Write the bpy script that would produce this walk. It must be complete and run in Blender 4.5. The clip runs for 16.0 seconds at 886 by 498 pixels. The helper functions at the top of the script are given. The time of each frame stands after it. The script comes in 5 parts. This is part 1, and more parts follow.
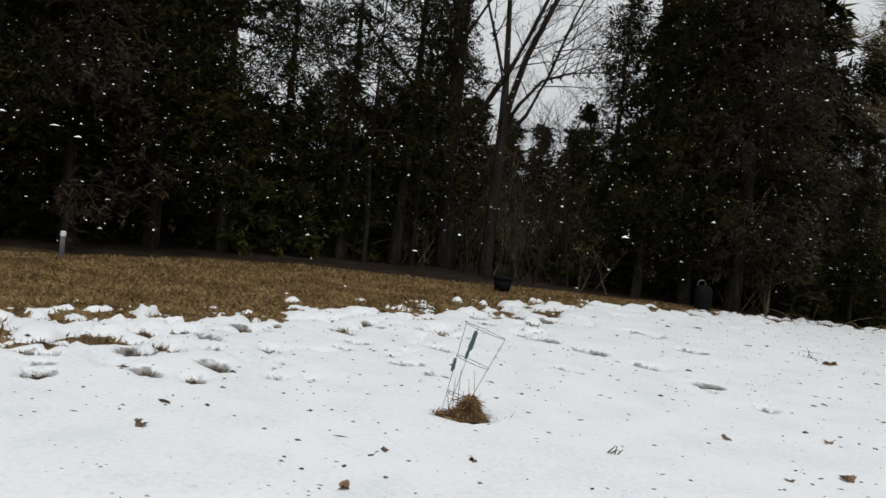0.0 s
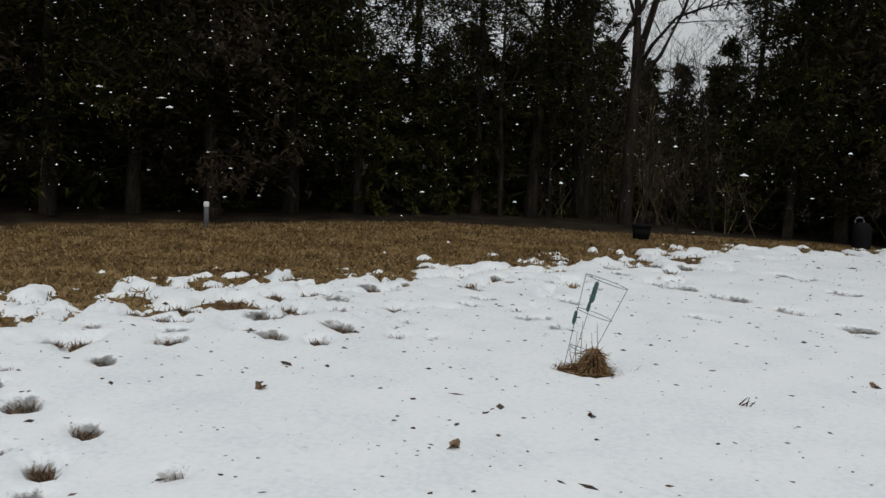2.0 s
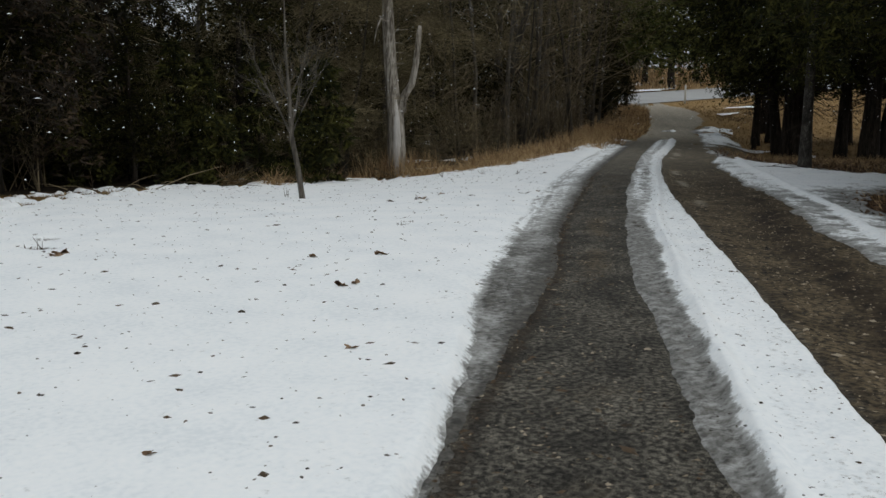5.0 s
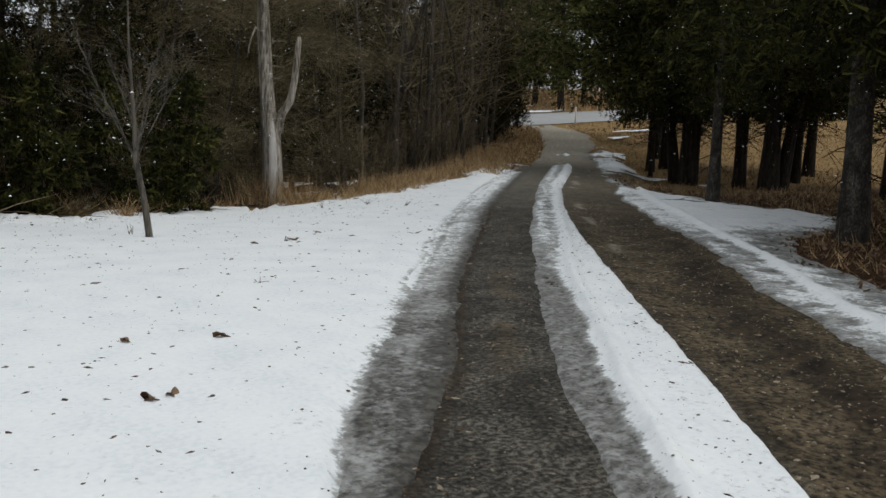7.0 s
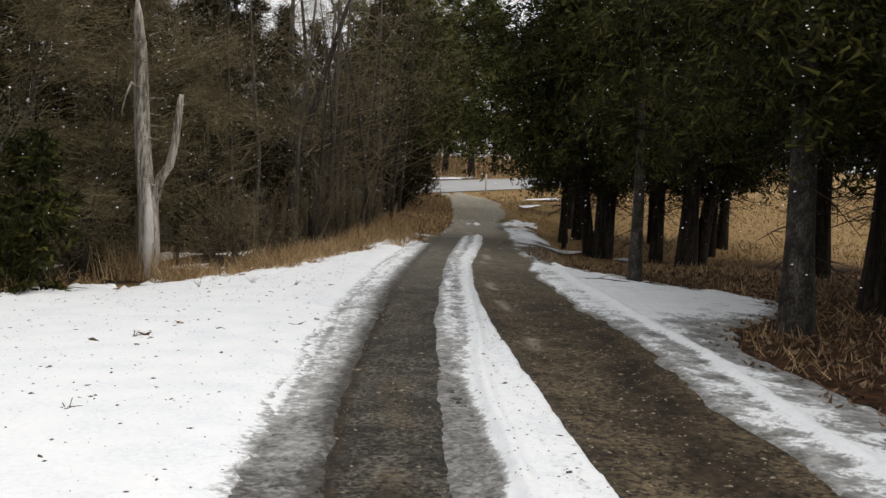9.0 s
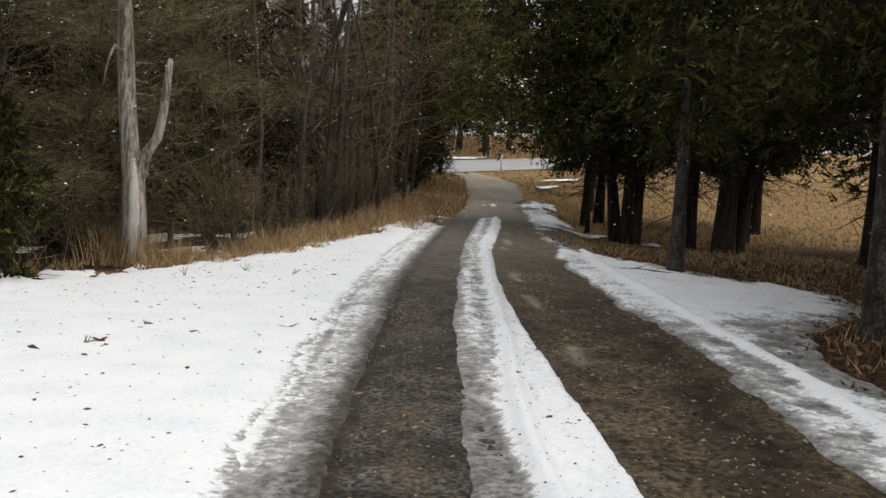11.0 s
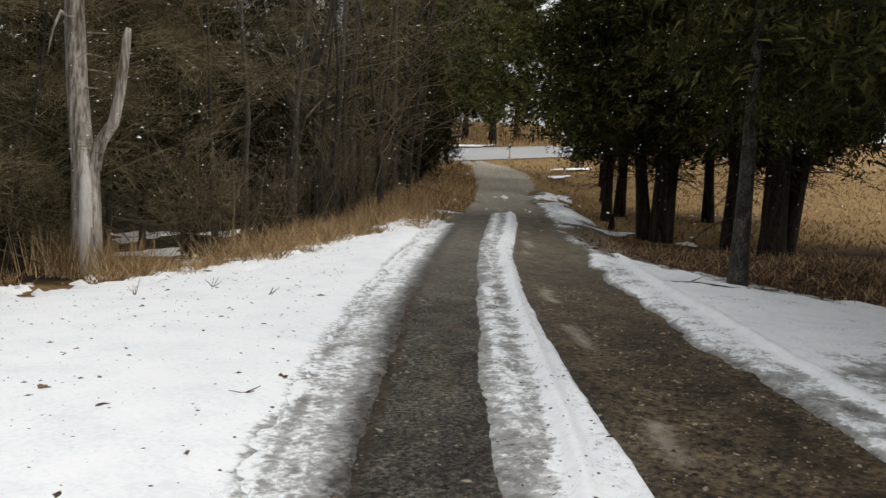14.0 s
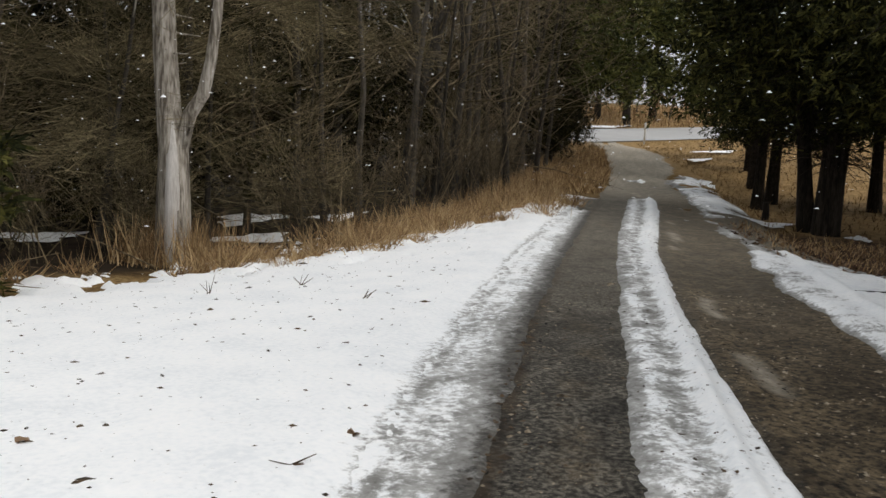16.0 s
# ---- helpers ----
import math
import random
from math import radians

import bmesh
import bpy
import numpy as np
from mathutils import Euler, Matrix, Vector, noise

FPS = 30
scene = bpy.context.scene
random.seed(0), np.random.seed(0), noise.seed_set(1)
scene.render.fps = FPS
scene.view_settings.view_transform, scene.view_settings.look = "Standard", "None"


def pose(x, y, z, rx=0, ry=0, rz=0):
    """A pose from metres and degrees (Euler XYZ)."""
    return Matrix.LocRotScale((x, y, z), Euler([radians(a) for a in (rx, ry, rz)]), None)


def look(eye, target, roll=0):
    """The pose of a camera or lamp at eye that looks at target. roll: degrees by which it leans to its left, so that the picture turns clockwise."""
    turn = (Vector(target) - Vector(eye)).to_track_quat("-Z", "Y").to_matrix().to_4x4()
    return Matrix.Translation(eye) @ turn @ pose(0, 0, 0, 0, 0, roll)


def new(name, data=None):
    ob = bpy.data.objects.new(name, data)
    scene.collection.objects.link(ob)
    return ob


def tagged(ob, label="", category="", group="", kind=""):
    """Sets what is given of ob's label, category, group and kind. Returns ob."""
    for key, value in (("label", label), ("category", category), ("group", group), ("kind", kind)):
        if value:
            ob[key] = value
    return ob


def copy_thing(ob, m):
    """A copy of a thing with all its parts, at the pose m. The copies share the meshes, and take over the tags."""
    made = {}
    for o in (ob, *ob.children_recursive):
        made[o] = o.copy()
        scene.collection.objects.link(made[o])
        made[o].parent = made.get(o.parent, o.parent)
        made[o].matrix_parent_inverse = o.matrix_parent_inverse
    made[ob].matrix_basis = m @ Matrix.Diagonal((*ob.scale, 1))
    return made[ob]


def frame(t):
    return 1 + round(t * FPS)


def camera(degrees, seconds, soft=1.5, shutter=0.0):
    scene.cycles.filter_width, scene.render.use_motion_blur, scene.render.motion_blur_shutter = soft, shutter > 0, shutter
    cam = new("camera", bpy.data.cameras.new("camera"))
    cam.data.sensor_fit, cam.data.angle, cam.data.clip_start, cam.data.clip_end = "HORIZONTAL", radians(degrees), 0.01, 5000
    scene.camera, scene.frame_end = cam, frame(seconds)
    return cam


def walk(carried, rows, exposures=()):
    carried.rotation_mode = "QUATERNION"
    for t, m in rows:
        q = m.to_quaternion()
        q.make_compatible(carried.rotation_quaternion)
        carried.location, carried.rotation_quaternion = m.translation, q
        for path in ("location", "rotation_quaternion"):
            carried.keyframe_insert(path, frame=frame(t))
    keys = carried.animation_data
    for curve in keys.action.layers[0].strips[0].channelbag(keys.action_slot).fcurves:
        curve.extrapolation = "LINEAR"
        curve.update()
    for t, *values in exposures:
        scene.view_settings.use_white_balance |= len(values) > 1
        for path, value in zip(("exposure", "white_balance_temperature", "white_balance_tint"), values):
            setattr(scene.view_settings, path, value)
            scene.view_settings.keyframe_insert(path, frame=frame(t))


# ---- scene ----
cam = camera(50.4, 16.0, shutter=0.1)

PATH = [
    (0, (0.057, 0.032, 1.489), (0.041, 2.028, 1.364), 6.1),
    (0.5, (0.071, 0.062, 1.491), (0.21, 2.053, 1.353), 5.8),
    (1, (0.046, 0.072, 1.48), (0.203, 2.058, 1.299), 3.2),
    (1.5, (0.131, 0.137, 1.476), (0.167, 2.126, 1.27), 3.0),
    (2, (0.264, 0.199, 1.488), (-0.056, 2.158, 1.243), 2.4),
    (2.5, (0.422, 0.353, 1.491), (0.479, 2.338, 1.249), 2.4),
    (3, (0.653, 0.574, 1.512), (1.235, 2.471, 1.261), 2.3),
    (3.5, (0.847, 0.784, 1.491), (1.806, 2.496, 1.103), 0.8),
    (4, (1.211, 1.05, 1.514), (2.199, 2.734, 1.078), -0.2),
    (4.5, (1.488, 1.391, 1.51), (2.612, 3.012, 1.182), 0.7),
    (4.7, (1.637, 1.551, 1.505), (2.834, 3.115, 1.155), -0.1),
    (6.8, (3.178, 3.185, 1.555), (4.502, 4.656, 1.273), 2.1),
    (7, (3.255, 3.277, 1.578), (4.655, 4.672, 1.273), 1.6),
    (7.5, (3.633, 3.567, 1.554), (5.03, 4.974, 1.289), 1.7),
    (8, (3.927, 3.794, 1.595), (5.348, 5.189, 1.403), 3.9),
    (8.5, (4.29, 4.112, 1.63), (5.854, 5.346, 1.454), 2.9),
    (9, (4.706, 4.399, 1.621), (6.242, 5.67, 1.459), 2.5),
    (11.3, (6.168, 5.785, 1.537), (7.675, 7.081, 1.32), 3.0),
    (11.5, (6.293, 5.925, 1.536), (7.719, 7.314, 1.34), 3.0),
    (12, (6.612, 6.266, 1.533), (8.034, 7.656, 1.324), 4.6),
    (12.5, (6.9, 6.541, 1.571), (8.451, 7.787, 1.363), 3.7),
    (13, (7.262, 6.81, 1.537), (8.7, 8.188, 1.348), 3.1),
    (13.5, (7.514, 7.071, 1.543), (9.009, 8.374, 1.289), 3.3),
    (14, (7.854, 7.341, 1.543), (9.365, 8.631, 1.312), 2.9),
    (14.5, (8.2, 7.658, 1.542), (9.609, 9.051, 1.267), 2.0),
    (15, (8.54, 8.006, 1.526), (10.022, 9.326, 1.279), 2.1),
    (15.5, (8.853, 8.242, 1.516), (10.266, 9.639, 1.293), 2.9),
    (16, (9.265, 8.639, 1.444), (10.585, 10.115, 1.161), 3.1),
]
EXPOSURE = [(0, 0.05, 6550, 9), (0.7, -0.05, 6550, 9), (2.0, -0.24, 6500, 8), (3.5, -0.34, 6400, 6), (4.5, -0.24, 6400, 6), (7.0, 0.0, 6450, 7), (8.0, 0.15, 6600, 9), (9.0, 0.5, 6800, 11), (11.5, 0.53, 6800, 11), (12.5, 0.48, 6800, 11), (14.5, 0.57, 6750, 10), (16.0, 0.51, 6750, 10)]
walk(cam, [(t, look(eye, target, roll)) for t, eye, target, roll in PATH], EXPOSURE)

# ---- world and light: overcast, light snowfall ----
world = bpy.data.worlds.new("overcast_sky")
world.use_nodes = True
scene.world = world
wn, wl = world.node_tree.nodes, world.node_tree.links
sky = wn.new("ShaderNodeTexSky")
sky.sky_type, sky.sun_disc = "NISHITA", False
sky.sun_elevation, sky.sun_rotation = radians(58), radians(150)
sky.air_density, sky.dust_density = 2.0, 6.0
hsv = wn.new("ShaderNodeHueSaturation")
hsv.inputs["Saturation"].default_value = 0.16
hsv.inputs["Value"].default_value = 1.0
wl.new(sky.outputs[0], hsv.inputs["Color"])
cloud = wn.new("ShaderNodeMix")
cloud.data_type = "RGBA"
cloud.inputs["Factor"].default_value = 0.75
cloud.inputs[7].default_value = (5.3, 5.5, 5.75, 1)
wl.new(hsv.outputs[0], cloud.inputs[6])
wl.new(cloud.outputs[2], wn["Background"].inputs["Color"])
wn["Background"].inputs["Strength"].default_value = 0.13

sun_data = bpy.data.lights.new("sun", "SUN")
sun_data.energy, sun_data.angle, sun_data.color = 0.6, radians(30), (1.0, 0.97, 0.93)
sun = new("sun", sun_data)
sun.matrix_world = look((18, -32, 60), (0, 0, 0))

# ---- plan: s runs along the driveway, u to its right ----
CA = 0.731
CB = math.sqrt(1 - CA * CA)


def W(s, u):
    return CA * s + CB * u, CB * s - CA * u


def SU(x, y):
    return CA * x + CB * y, CB * x - CA * y


def clamp(a, lo=0.0, hi=1.0):
    return np.minimum(np.maximum(a, lo), hi)


def smooth(a):
    a = clamp(a)
    return a * a * (3 - 2 * a)


def lattice(ix, iy, seed):
    h = (ix.astype(np.int64) * 374761393 + iy.astype(np.int64) * 668265263 + seed * 1442695041) & 0xFFFFFFFF
    h = ((h ^ (h >> 13)) * 1274126177) & 0xFFFFFFFF
    return ((h ^ (h >> 16)) & 0xFFFF) / 32767.5 - 1.0


def vnoise(x, y, size, seed=0):
    x, y = np.asarray(x, float) / size, np.asarray(y, float) / size
    ix, iy = np.floor(x), np.floor(y)
    fx, fy = x - ix, y - iy
    fx, fy = fx * fx * (3 - 2 * fx), fy * fy * (3 - 2 * fy)
    a, b = lattice(ix, iy, seed), lattice(ix + 1, iy, seed)
    c, d = lattice(ix, iy + 1, seed), lattice(ix + 1, iy + 1, seed)
    return (a * (1 - fx) + b * fx) * (1 - fy) + (c * (1 - fx) + d * fx) * fy


def fbm(x, y, size, seed=0, octaves=3):
    return sum(vnoise(x, y, size / 2 ** k, seed + 17 * k) / 2 ** k for k in range(octaves)) / 1.6


def table(s, pairs):
    a = np.array(pairs)
    return np.interp(s, a[:, 0], a[:, 1])


BEND = [(12, 0), (16, 0.1), (19, 0.25), (22, 0.5), (27, 1.0), (33, 1.75), (37, 2.25), (48, 3.3), (55, 3.7), (61, 3.9), (72, 3.9)]
EDGE = [(-20, -13.5), (5.3, -13.2), (8.8, -12.8), (11, -10.8), (15, -9.3), (17, -7.8), (19.5, -6.2), (22, -4.6),
        (23, -3.4), (24.5, -2.4), (28, -1.0), (31.5, 0.0), (38, 0.4), (49, 1.1), (60, 1.9), (72, 2.4)]
SNOWLINE = [(-20, -7.0), (1, -7.1), (3.3, -7.7), (5, -7.9), (8, -8.1), (11, -8.3), (14, -8.0), (16, -7.6), (17.5, -7.0), (19.5, -5.6), (22, -4.3),
            (23, -3.2), (26.3, -1.8), (29.9, -0.6), (33, 0.4), (36, 1.6)]
RIGHT_EDGE = [(0, 2.1), (8, 2.2), (10, 2.3), (12.5, 2.32), (14.5, 2.46), (16.2, 2.56), (18, 2.48), (21, 2.5), (23, 2.58), (26, 2.88), (30, 3.08), (34, 3.55), (39, 4.0), (44.7, 4.55), (52, 5.8)]
VERGE = [(0, 3.0), (8, 3.3), (13, 3.7), (15.8, 3.6), (17.3, 4.1), (19, 5.6), (20.4, 5.9), (22, 5.0), (23.4, 4.4), (26, 3.4), (30, 3.3), (33, 4.7), (37, 5.2), (40, 5.0), (44, 5.4), (48, 6.2)]

LAWN_SIDE = [(-6, -0.62), (5, -0.62), (8, -0.7), (10, -0.78), (12, -0.73), (14, -0.63), (18, -0.55), (21, -0.33), (26, 0.17), (34, 1.2), (37, 1.55)]
CRACK = [(-6, -0.57), (6.5, -0.57), (8.4, -0.43), (10, -0.29), (12.8, -0.33), (14.6, -0.26), (17, -0.12), (20, 0.05), (23.5, 0.38), (26, 0.66), (30, 1.07), (34, 1.5)]
STRIP_LEFT = [(-6, 0.56), (5.7, 0.54), (6.6, 0.44), (8.3, 0.38), (10, 0.3), (12, 0.32), (14, 0.39), (17, 0.52), (20, 0.72), (26, 1.2), (34, 2.12), (45, 3.0)]
STRIP_WHITE = [(-6, 0.7), (7, 0.65), (10, 0.56), (12, 0.62), (14, 0.56), (17, 0.66), (20, 0.83), (26, 1.32), (34, 2.25), (45, 3.2)]
STRIP_RIGHT = [(-6, 1.3), (10, 1.26), (14, 1.22), (17, 1.24), (19.4, 1.31), (21.3, 1.41), (25, 1.7), (31.4, 2.54), (36, 3.0), (45, 3.8)]
RIDGE = [(-6, 0.8), (10, 0.74), (13.9, 0.79), (15, 0.88), (16.7, 1.02), (19.8, 1.19), (25.5, 1.6), (31.4, 2.38), (36, 2.85), (45, 3.6)]
RESIDUE = [(12, 1.5), (16.6, 1.54), (19.2, 1.57), (21.6, 1.69), (24.8, 1.88), (30, 2.6)]


DRIVE_LEFT = [(34, 1.6), (37, 2.0), (48, 3.0), (55, 3.35), (61, 3.65), (66, 3.4), (70, 2.4), (73, 1.0)]
DRIVE_RIGHT = [(34, 3.5), (39, 3.95), (44.7, 4.4), (51.7, 5.6), (60.5, 6.3), (66, 5.9), (69.3, 5.2), (71, 4.9), (75, 4.5)]


def bend(s):
    return table(s, BEND)


def ground_z(s, u):
    s, u = np.asarray(s, float), np.asarray(u, float)
    z = -0.011 * clamp(s - 10, 0, 35) + 0.023 * clamp(s - 45, 0, 25) + 0.06 * clamp(s - 70, 0, 60)
    z = z - 0.3 * smooth((s - 23) / 9) * smooth((u - bend(s) - 2.2) / 1.4) * (1 - smooth((s - 42) / 12))
    return z - 0.035 * clamp(s - 12, 0, 16) * clamp(-u / 4) * (1 - smooth((s - 40) / 20))


def G(s, u):
    """A point on the ground."""
    x, y = W(s, u)
    return Vector((x, y, float(ground_z(s, u))))


# ---- materials ----
def material(name, colours, size=1.0, rough=0.9, bump=0.3, fine=8.0, extra=None, spec=0.3, vary=0.0, lo=0.37, grain=1.0):
    """Noise at two scales over a colour ramp, with relief. vary: change from piece to piece."""
    m = bpy.data.materials.new(name)
    m.use_nodes = True
    n, l = m.node_tree.nodes, m.node_tree.links
    bsdf = n["Principled BSDF"]
    co = n.new("ShaderNodeTexCoord")
    big, small = n.new("ShaderNodeTexNoise"), n.new("ShaderNodeTexNoise")
    big.inputs["Scale"].default_value, big.inputs["Detail"].default_value = 1 / size, 5
    small.inputs["Scale"].default_value, small.inputs["Detail"].default_value = fine / size, 4
    mix = n.new("ShaderNodeMath")
    mix.operation = "MULTIPLY_ADD"
    mix.inputs[1].default_value = 0.5
    place = co.outputs["Object"]
    if grain != 1.0:
        stretch = n.new("ShaderNodeMapping")
        stretch.inputs["Scale"].default_value = (1, 1, grain)
        l.new(place, stretch.inputs["Vector"])
        place = stretch.outputs[0]
    l.new(place, big.inputs["Vector"])
    l.new(place, small.inputs["Vector"])
    half = n.new("ShaderNodeMath")
    half.operation = "MULTIPLY"
    half.inputs[1].default_value = 0.5
    l.new(big.outputs["Fac"], half.inputs[0])
    l.new(small.outputs["Fac"], mix.inputs[0])
    l.new(half.outputs[0], mix.inputs[2])
    ramp = n.new("ShaderNodeValToRGB")
    ramp.color_ramp.elements[0].position, ramp.color_ramp.elements[1].position = lo, 1 - lo
    for k, c in enumerate(colours):
        if 0 < k < len(colours) - 1:
            e = ramp.color_ramp.elements.new(lo + (1 - 2 * lo) * k / (len(colours) - 1))
        else:
            e = ramp.color_ramp.elements[0 if k == 0 else -1]
        e.color = (*c, 1)
    source = mix.outputs[0]
    if vary:
        geo = n.new("ShaderNodeNewGeometry")
        add = n.new("ShaderNodeMath")
        add.operation = "MULTIPLY_ADD"
        add.inputs[1].default_value = vary
        l.new(geo.outputs["Random Per Island"], add.inputs[0])
        l.new(source, add.inputs[2])
        shift = n.new("ShaderNodeMath")
        shift.operation = "SUBTRACT"
        shift.inputs[1].default_value = vary / 2
        l.new(add.outputs[0], shift.inputs[0])
        source = shift.outputs[0]
    l.new(source, ramp.inputs[0])
    colour = ramp.outputs[0]
    bsdf.inputs["Roughness"].default_value = rough
    bsdf.inputs["Specular IOR Level"].default_value = spec
    if bump:
        b = n.new("ShaderNodeBump")
        b.inputs["Strength"].default_value, b.inputs["Distance"].default_value = bump, 0.02 * size
        l.new(mix.outputs[0], b.inputs["Height"])
        l.new(b.outputs[0], bsdf.inputs["Normal"])
    if extra:
        colour = extra(n, l, co, colour, bsdf)
    l.new(colour, bsdf.inputs["Base Color"])
    return m


def blend_by(n, l, name, base, colour2):
    """Mixes a second colour over the first by a stored attribute with a ragged border."""
    at = n.new("ShaderNodeAttribute")
    at.attribute_name = name
    mx = n.new("ShaderNodeMix")
    mx.data_type = "RGBA"
    l.new(at.outputs["Fac"], mx.inputs["Factor"])
    l.new(base, mx.inputs[6])
    if isinstance(colour2, tuple):
        mx.inputs[7].default_value = (*colour2, 1)
    else:
        l.new(colour2, mx.inputs[7])
    return mx.outputs[2]


def ramp_noise(n, l, co, size, colours):
    t = n.new("ShaderNodeTexNoise")
    t.inputs["Scale"].default_value, t.inputs["Detail"].default_value = 1 / size, 6
    t.inputs["Roughness"].default_value = 0.65
    l.new(co.outputs["Object"], t.inputs["Vector"])
    r = n.new("ShaderNodeValToRGB")
    r.color_ramp.elements[0].position, r.color_ramp.elements[1].position = 0.4, 0.6
    r.color_ramp.elements[0].color, r.color_ramp.elements[1].color = (*colours[0], 1), (*colours[1], 1)
    l.new(t.outputs["Fac"], r.inputs[0])
    return r.outputs[0]


def snow_extra(n, l, co, colour, bsdf):
    """Clean snow turns to grey ice, then to wet dirt, as the stored wetness rises."""
    ice = ramp_noise(n, l, co, 0.16, [(0.2, 0.198, 0.19), (0.37, 0.37, 0.362)])
    dirt = ramp_noise(n, l, co, 0.06, [(0.022, 0.02, 0.017), (0.09, 0.083, 0.072)])
    at = n.new("ShaderNodeAttribute")
    at.attribute_name = "wet"
    grain = n.new("ShaderNodeTexNoise")
    grain.inputs["Scale"].default_value, grain.inputs["Detail"].default_value, grain.inputs["Roughness"].default_value = 20, 8, 0.7
    l.new(co.outputs["Object"], grain.inputs["Vector"])
    add = n.new("ShaderNodeMath")
    add.operation = "MULTIPLY_ADD"
    add.inputs[1].default_value = 1.9
    l.new(grain.outputs["Fac"], add.inputs[0])
    l.new(at.outputs["Fac"], add.inputs[2])
    for tone, low, high in ((ice, 1.12, 1.62), (dirt, 1.62, 2.3)):
        span = n.new("ShaderNodeMapRange")
        span.interpolation_type = "SMOOTHSTEP"
        span.inputs["From Min"].default_value, span.inputs["From Max"].default_value = low, high
        l.new(add.outputs[0], span.inputs["Value"])
        mx = n.new("ShaderNodeMix")
        mx.data_type = "RGBA"
        l.new(span.outputs[0], mx.inputs["Factor"])
        l.new(colour, mx.inputs[6])
        l.new(tone, mx.inputs[7])
        colour = mx.outputs[2]
    return colour


def ground_extra(n, l, co, colour, bsdf):
    litter = ramp_noise(n, l, co, 0.12, [(0.02, 0.011, 0.007), (0.085, 0.043, 0.021)])
    field = ramp_noise(n, l, co, 0.3, [(0.16, 0.1, 0.04), (0.29, 0.19, 0.085)])
    # forest floor litter, made near-black to carry the shade under the trees
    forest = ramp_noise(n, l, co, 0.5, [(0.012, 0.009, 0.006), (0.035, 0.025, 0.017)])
    c = blend_by(n, l, "field", colour, field)
    c = blend_by(n, l, "litter", c, litter)
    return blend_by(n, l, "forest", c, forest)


def drive_extra(n, l, co, colour, bsdf):
    grit = ramp_noise(n, l, co, 0.05, [(0.011, 0.0083, 0.0056), (0.145, 0.111, 0.07)])
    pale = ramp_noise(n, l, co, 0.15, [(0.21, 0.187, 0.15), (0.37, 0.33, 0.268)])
    mud_and_crack = ramp_noise(n, l, co, 0.2, [(0.011, 0.008, 0.006), (0.042, 0.03, 0.019)])
    tone = ramp_noise(n, l, co, 0.45, [(0.55, 0.54, 0.52), (1.3, 1.27, 1.2)])
    mul = n.new("ShaderNodeMix")
    mul.data_type, mul.blend_type = "RGBA", "MULTIPLY"
    mul.inputs["Factor"].default_value = 1.0
    c = blend_by(n, l, "gravel", colour, grit)
    l.new(c, mul.inputs[6])
    l.new(tone, mul.inputs[7])
    c = mul.outputs[2]
    c = blend_by(n, l, "mud_and_crack", c, mud_and_crack)
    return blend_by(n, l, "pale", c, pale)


M_SNOW = material("snow", [(0.76, 0.79, 0.82), (0.84, 0.86, 0.88), (0.88, 0.89, 0.9)], 0.5, 0.65, 0.35, 14, snow_extra)
M_GROUND = material("dead_grass", [(0.05, 0.03, 0.012), (0.14, 0.088, 0.036), (0.27, 0.19, 0.09)], 0.5, 0.98, 0.8, 9, ground_extra, spec=0.1)
M_DRIVE = material("worn_asphalt", [(0.009, 0.0084, 0.0074), (0.047, 0.0442, 0.039), (0.15, 0.14, 0.121)], 0.032, 0.8, 0.9, 7, drive_extra, lo=0.41, spec=0.12)
M_ROAD = material("road_asphalt", [(0.3, 0.3, 0.3), (0.36, 0.36, 0.36)], 3.0, 0.7, 0.1, 10)
M_BARK = material("dark_bark", [(0.01, 0.008, 0.0065), (0.023, 0.0185, 0.0145), (0.048, 0.039, 0.031)], 0.1, 0.95, 1.0, 5, grain=0.14, spec=0.1)
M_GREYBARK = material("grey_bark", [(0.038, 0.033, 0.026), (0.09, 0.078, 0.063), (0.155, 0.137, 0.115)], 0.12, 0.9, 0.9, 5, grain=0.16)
M_BIRCH = material("pale_flaking_bark", [(0.01, 0.0085, 0.007), (0.03, 0.026, 0.021), (0.1, 0.088, 0.076)], 0.12, 0.85, 0.9, 5, grain=0.6)
M_SNAG = material("weathered_wood", [(0.1, 0.083, 0.066), (0.27, 0.24, 0.2), (0.44, 0.4, 0.35)], 0.13, 0.85, 1.0, 5, grain=0.15, lo=0.4)
M_BAREWOOD = material("bare_silver_wood", [(0.36, 0.33, 0.3), (0.62, 0.59, 0.56)], 0.1, 0.8, 0.8, 5, grain=0.12)
M_TWIG = material("thin_twigs", [(0.058, 0.044, 0.026), (0.13, 0.099, 0.058), (0.235, 0.182, 0.11)], 0.5, 0.9, 0, 6, vary=0.25)
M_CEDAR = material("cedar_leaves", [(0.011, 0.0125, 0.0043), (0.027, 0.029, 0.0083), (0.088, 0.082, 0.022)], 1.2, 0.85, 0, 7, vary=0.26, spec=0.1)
# brighter, greener leaf copy: light on the far cedars is put into its colour
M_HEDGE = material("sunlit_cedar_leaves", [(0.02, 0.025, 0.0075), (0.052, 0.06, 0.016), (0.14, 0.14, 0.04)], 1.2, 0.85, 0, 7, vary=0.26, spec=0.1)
# darker copy of grey_bark, with the shade inside the wood put into the colour
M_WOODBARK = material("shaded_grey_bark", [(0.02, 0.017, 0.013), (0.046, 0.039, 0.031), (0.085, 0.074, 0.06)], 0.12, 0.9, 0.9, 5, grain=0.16)
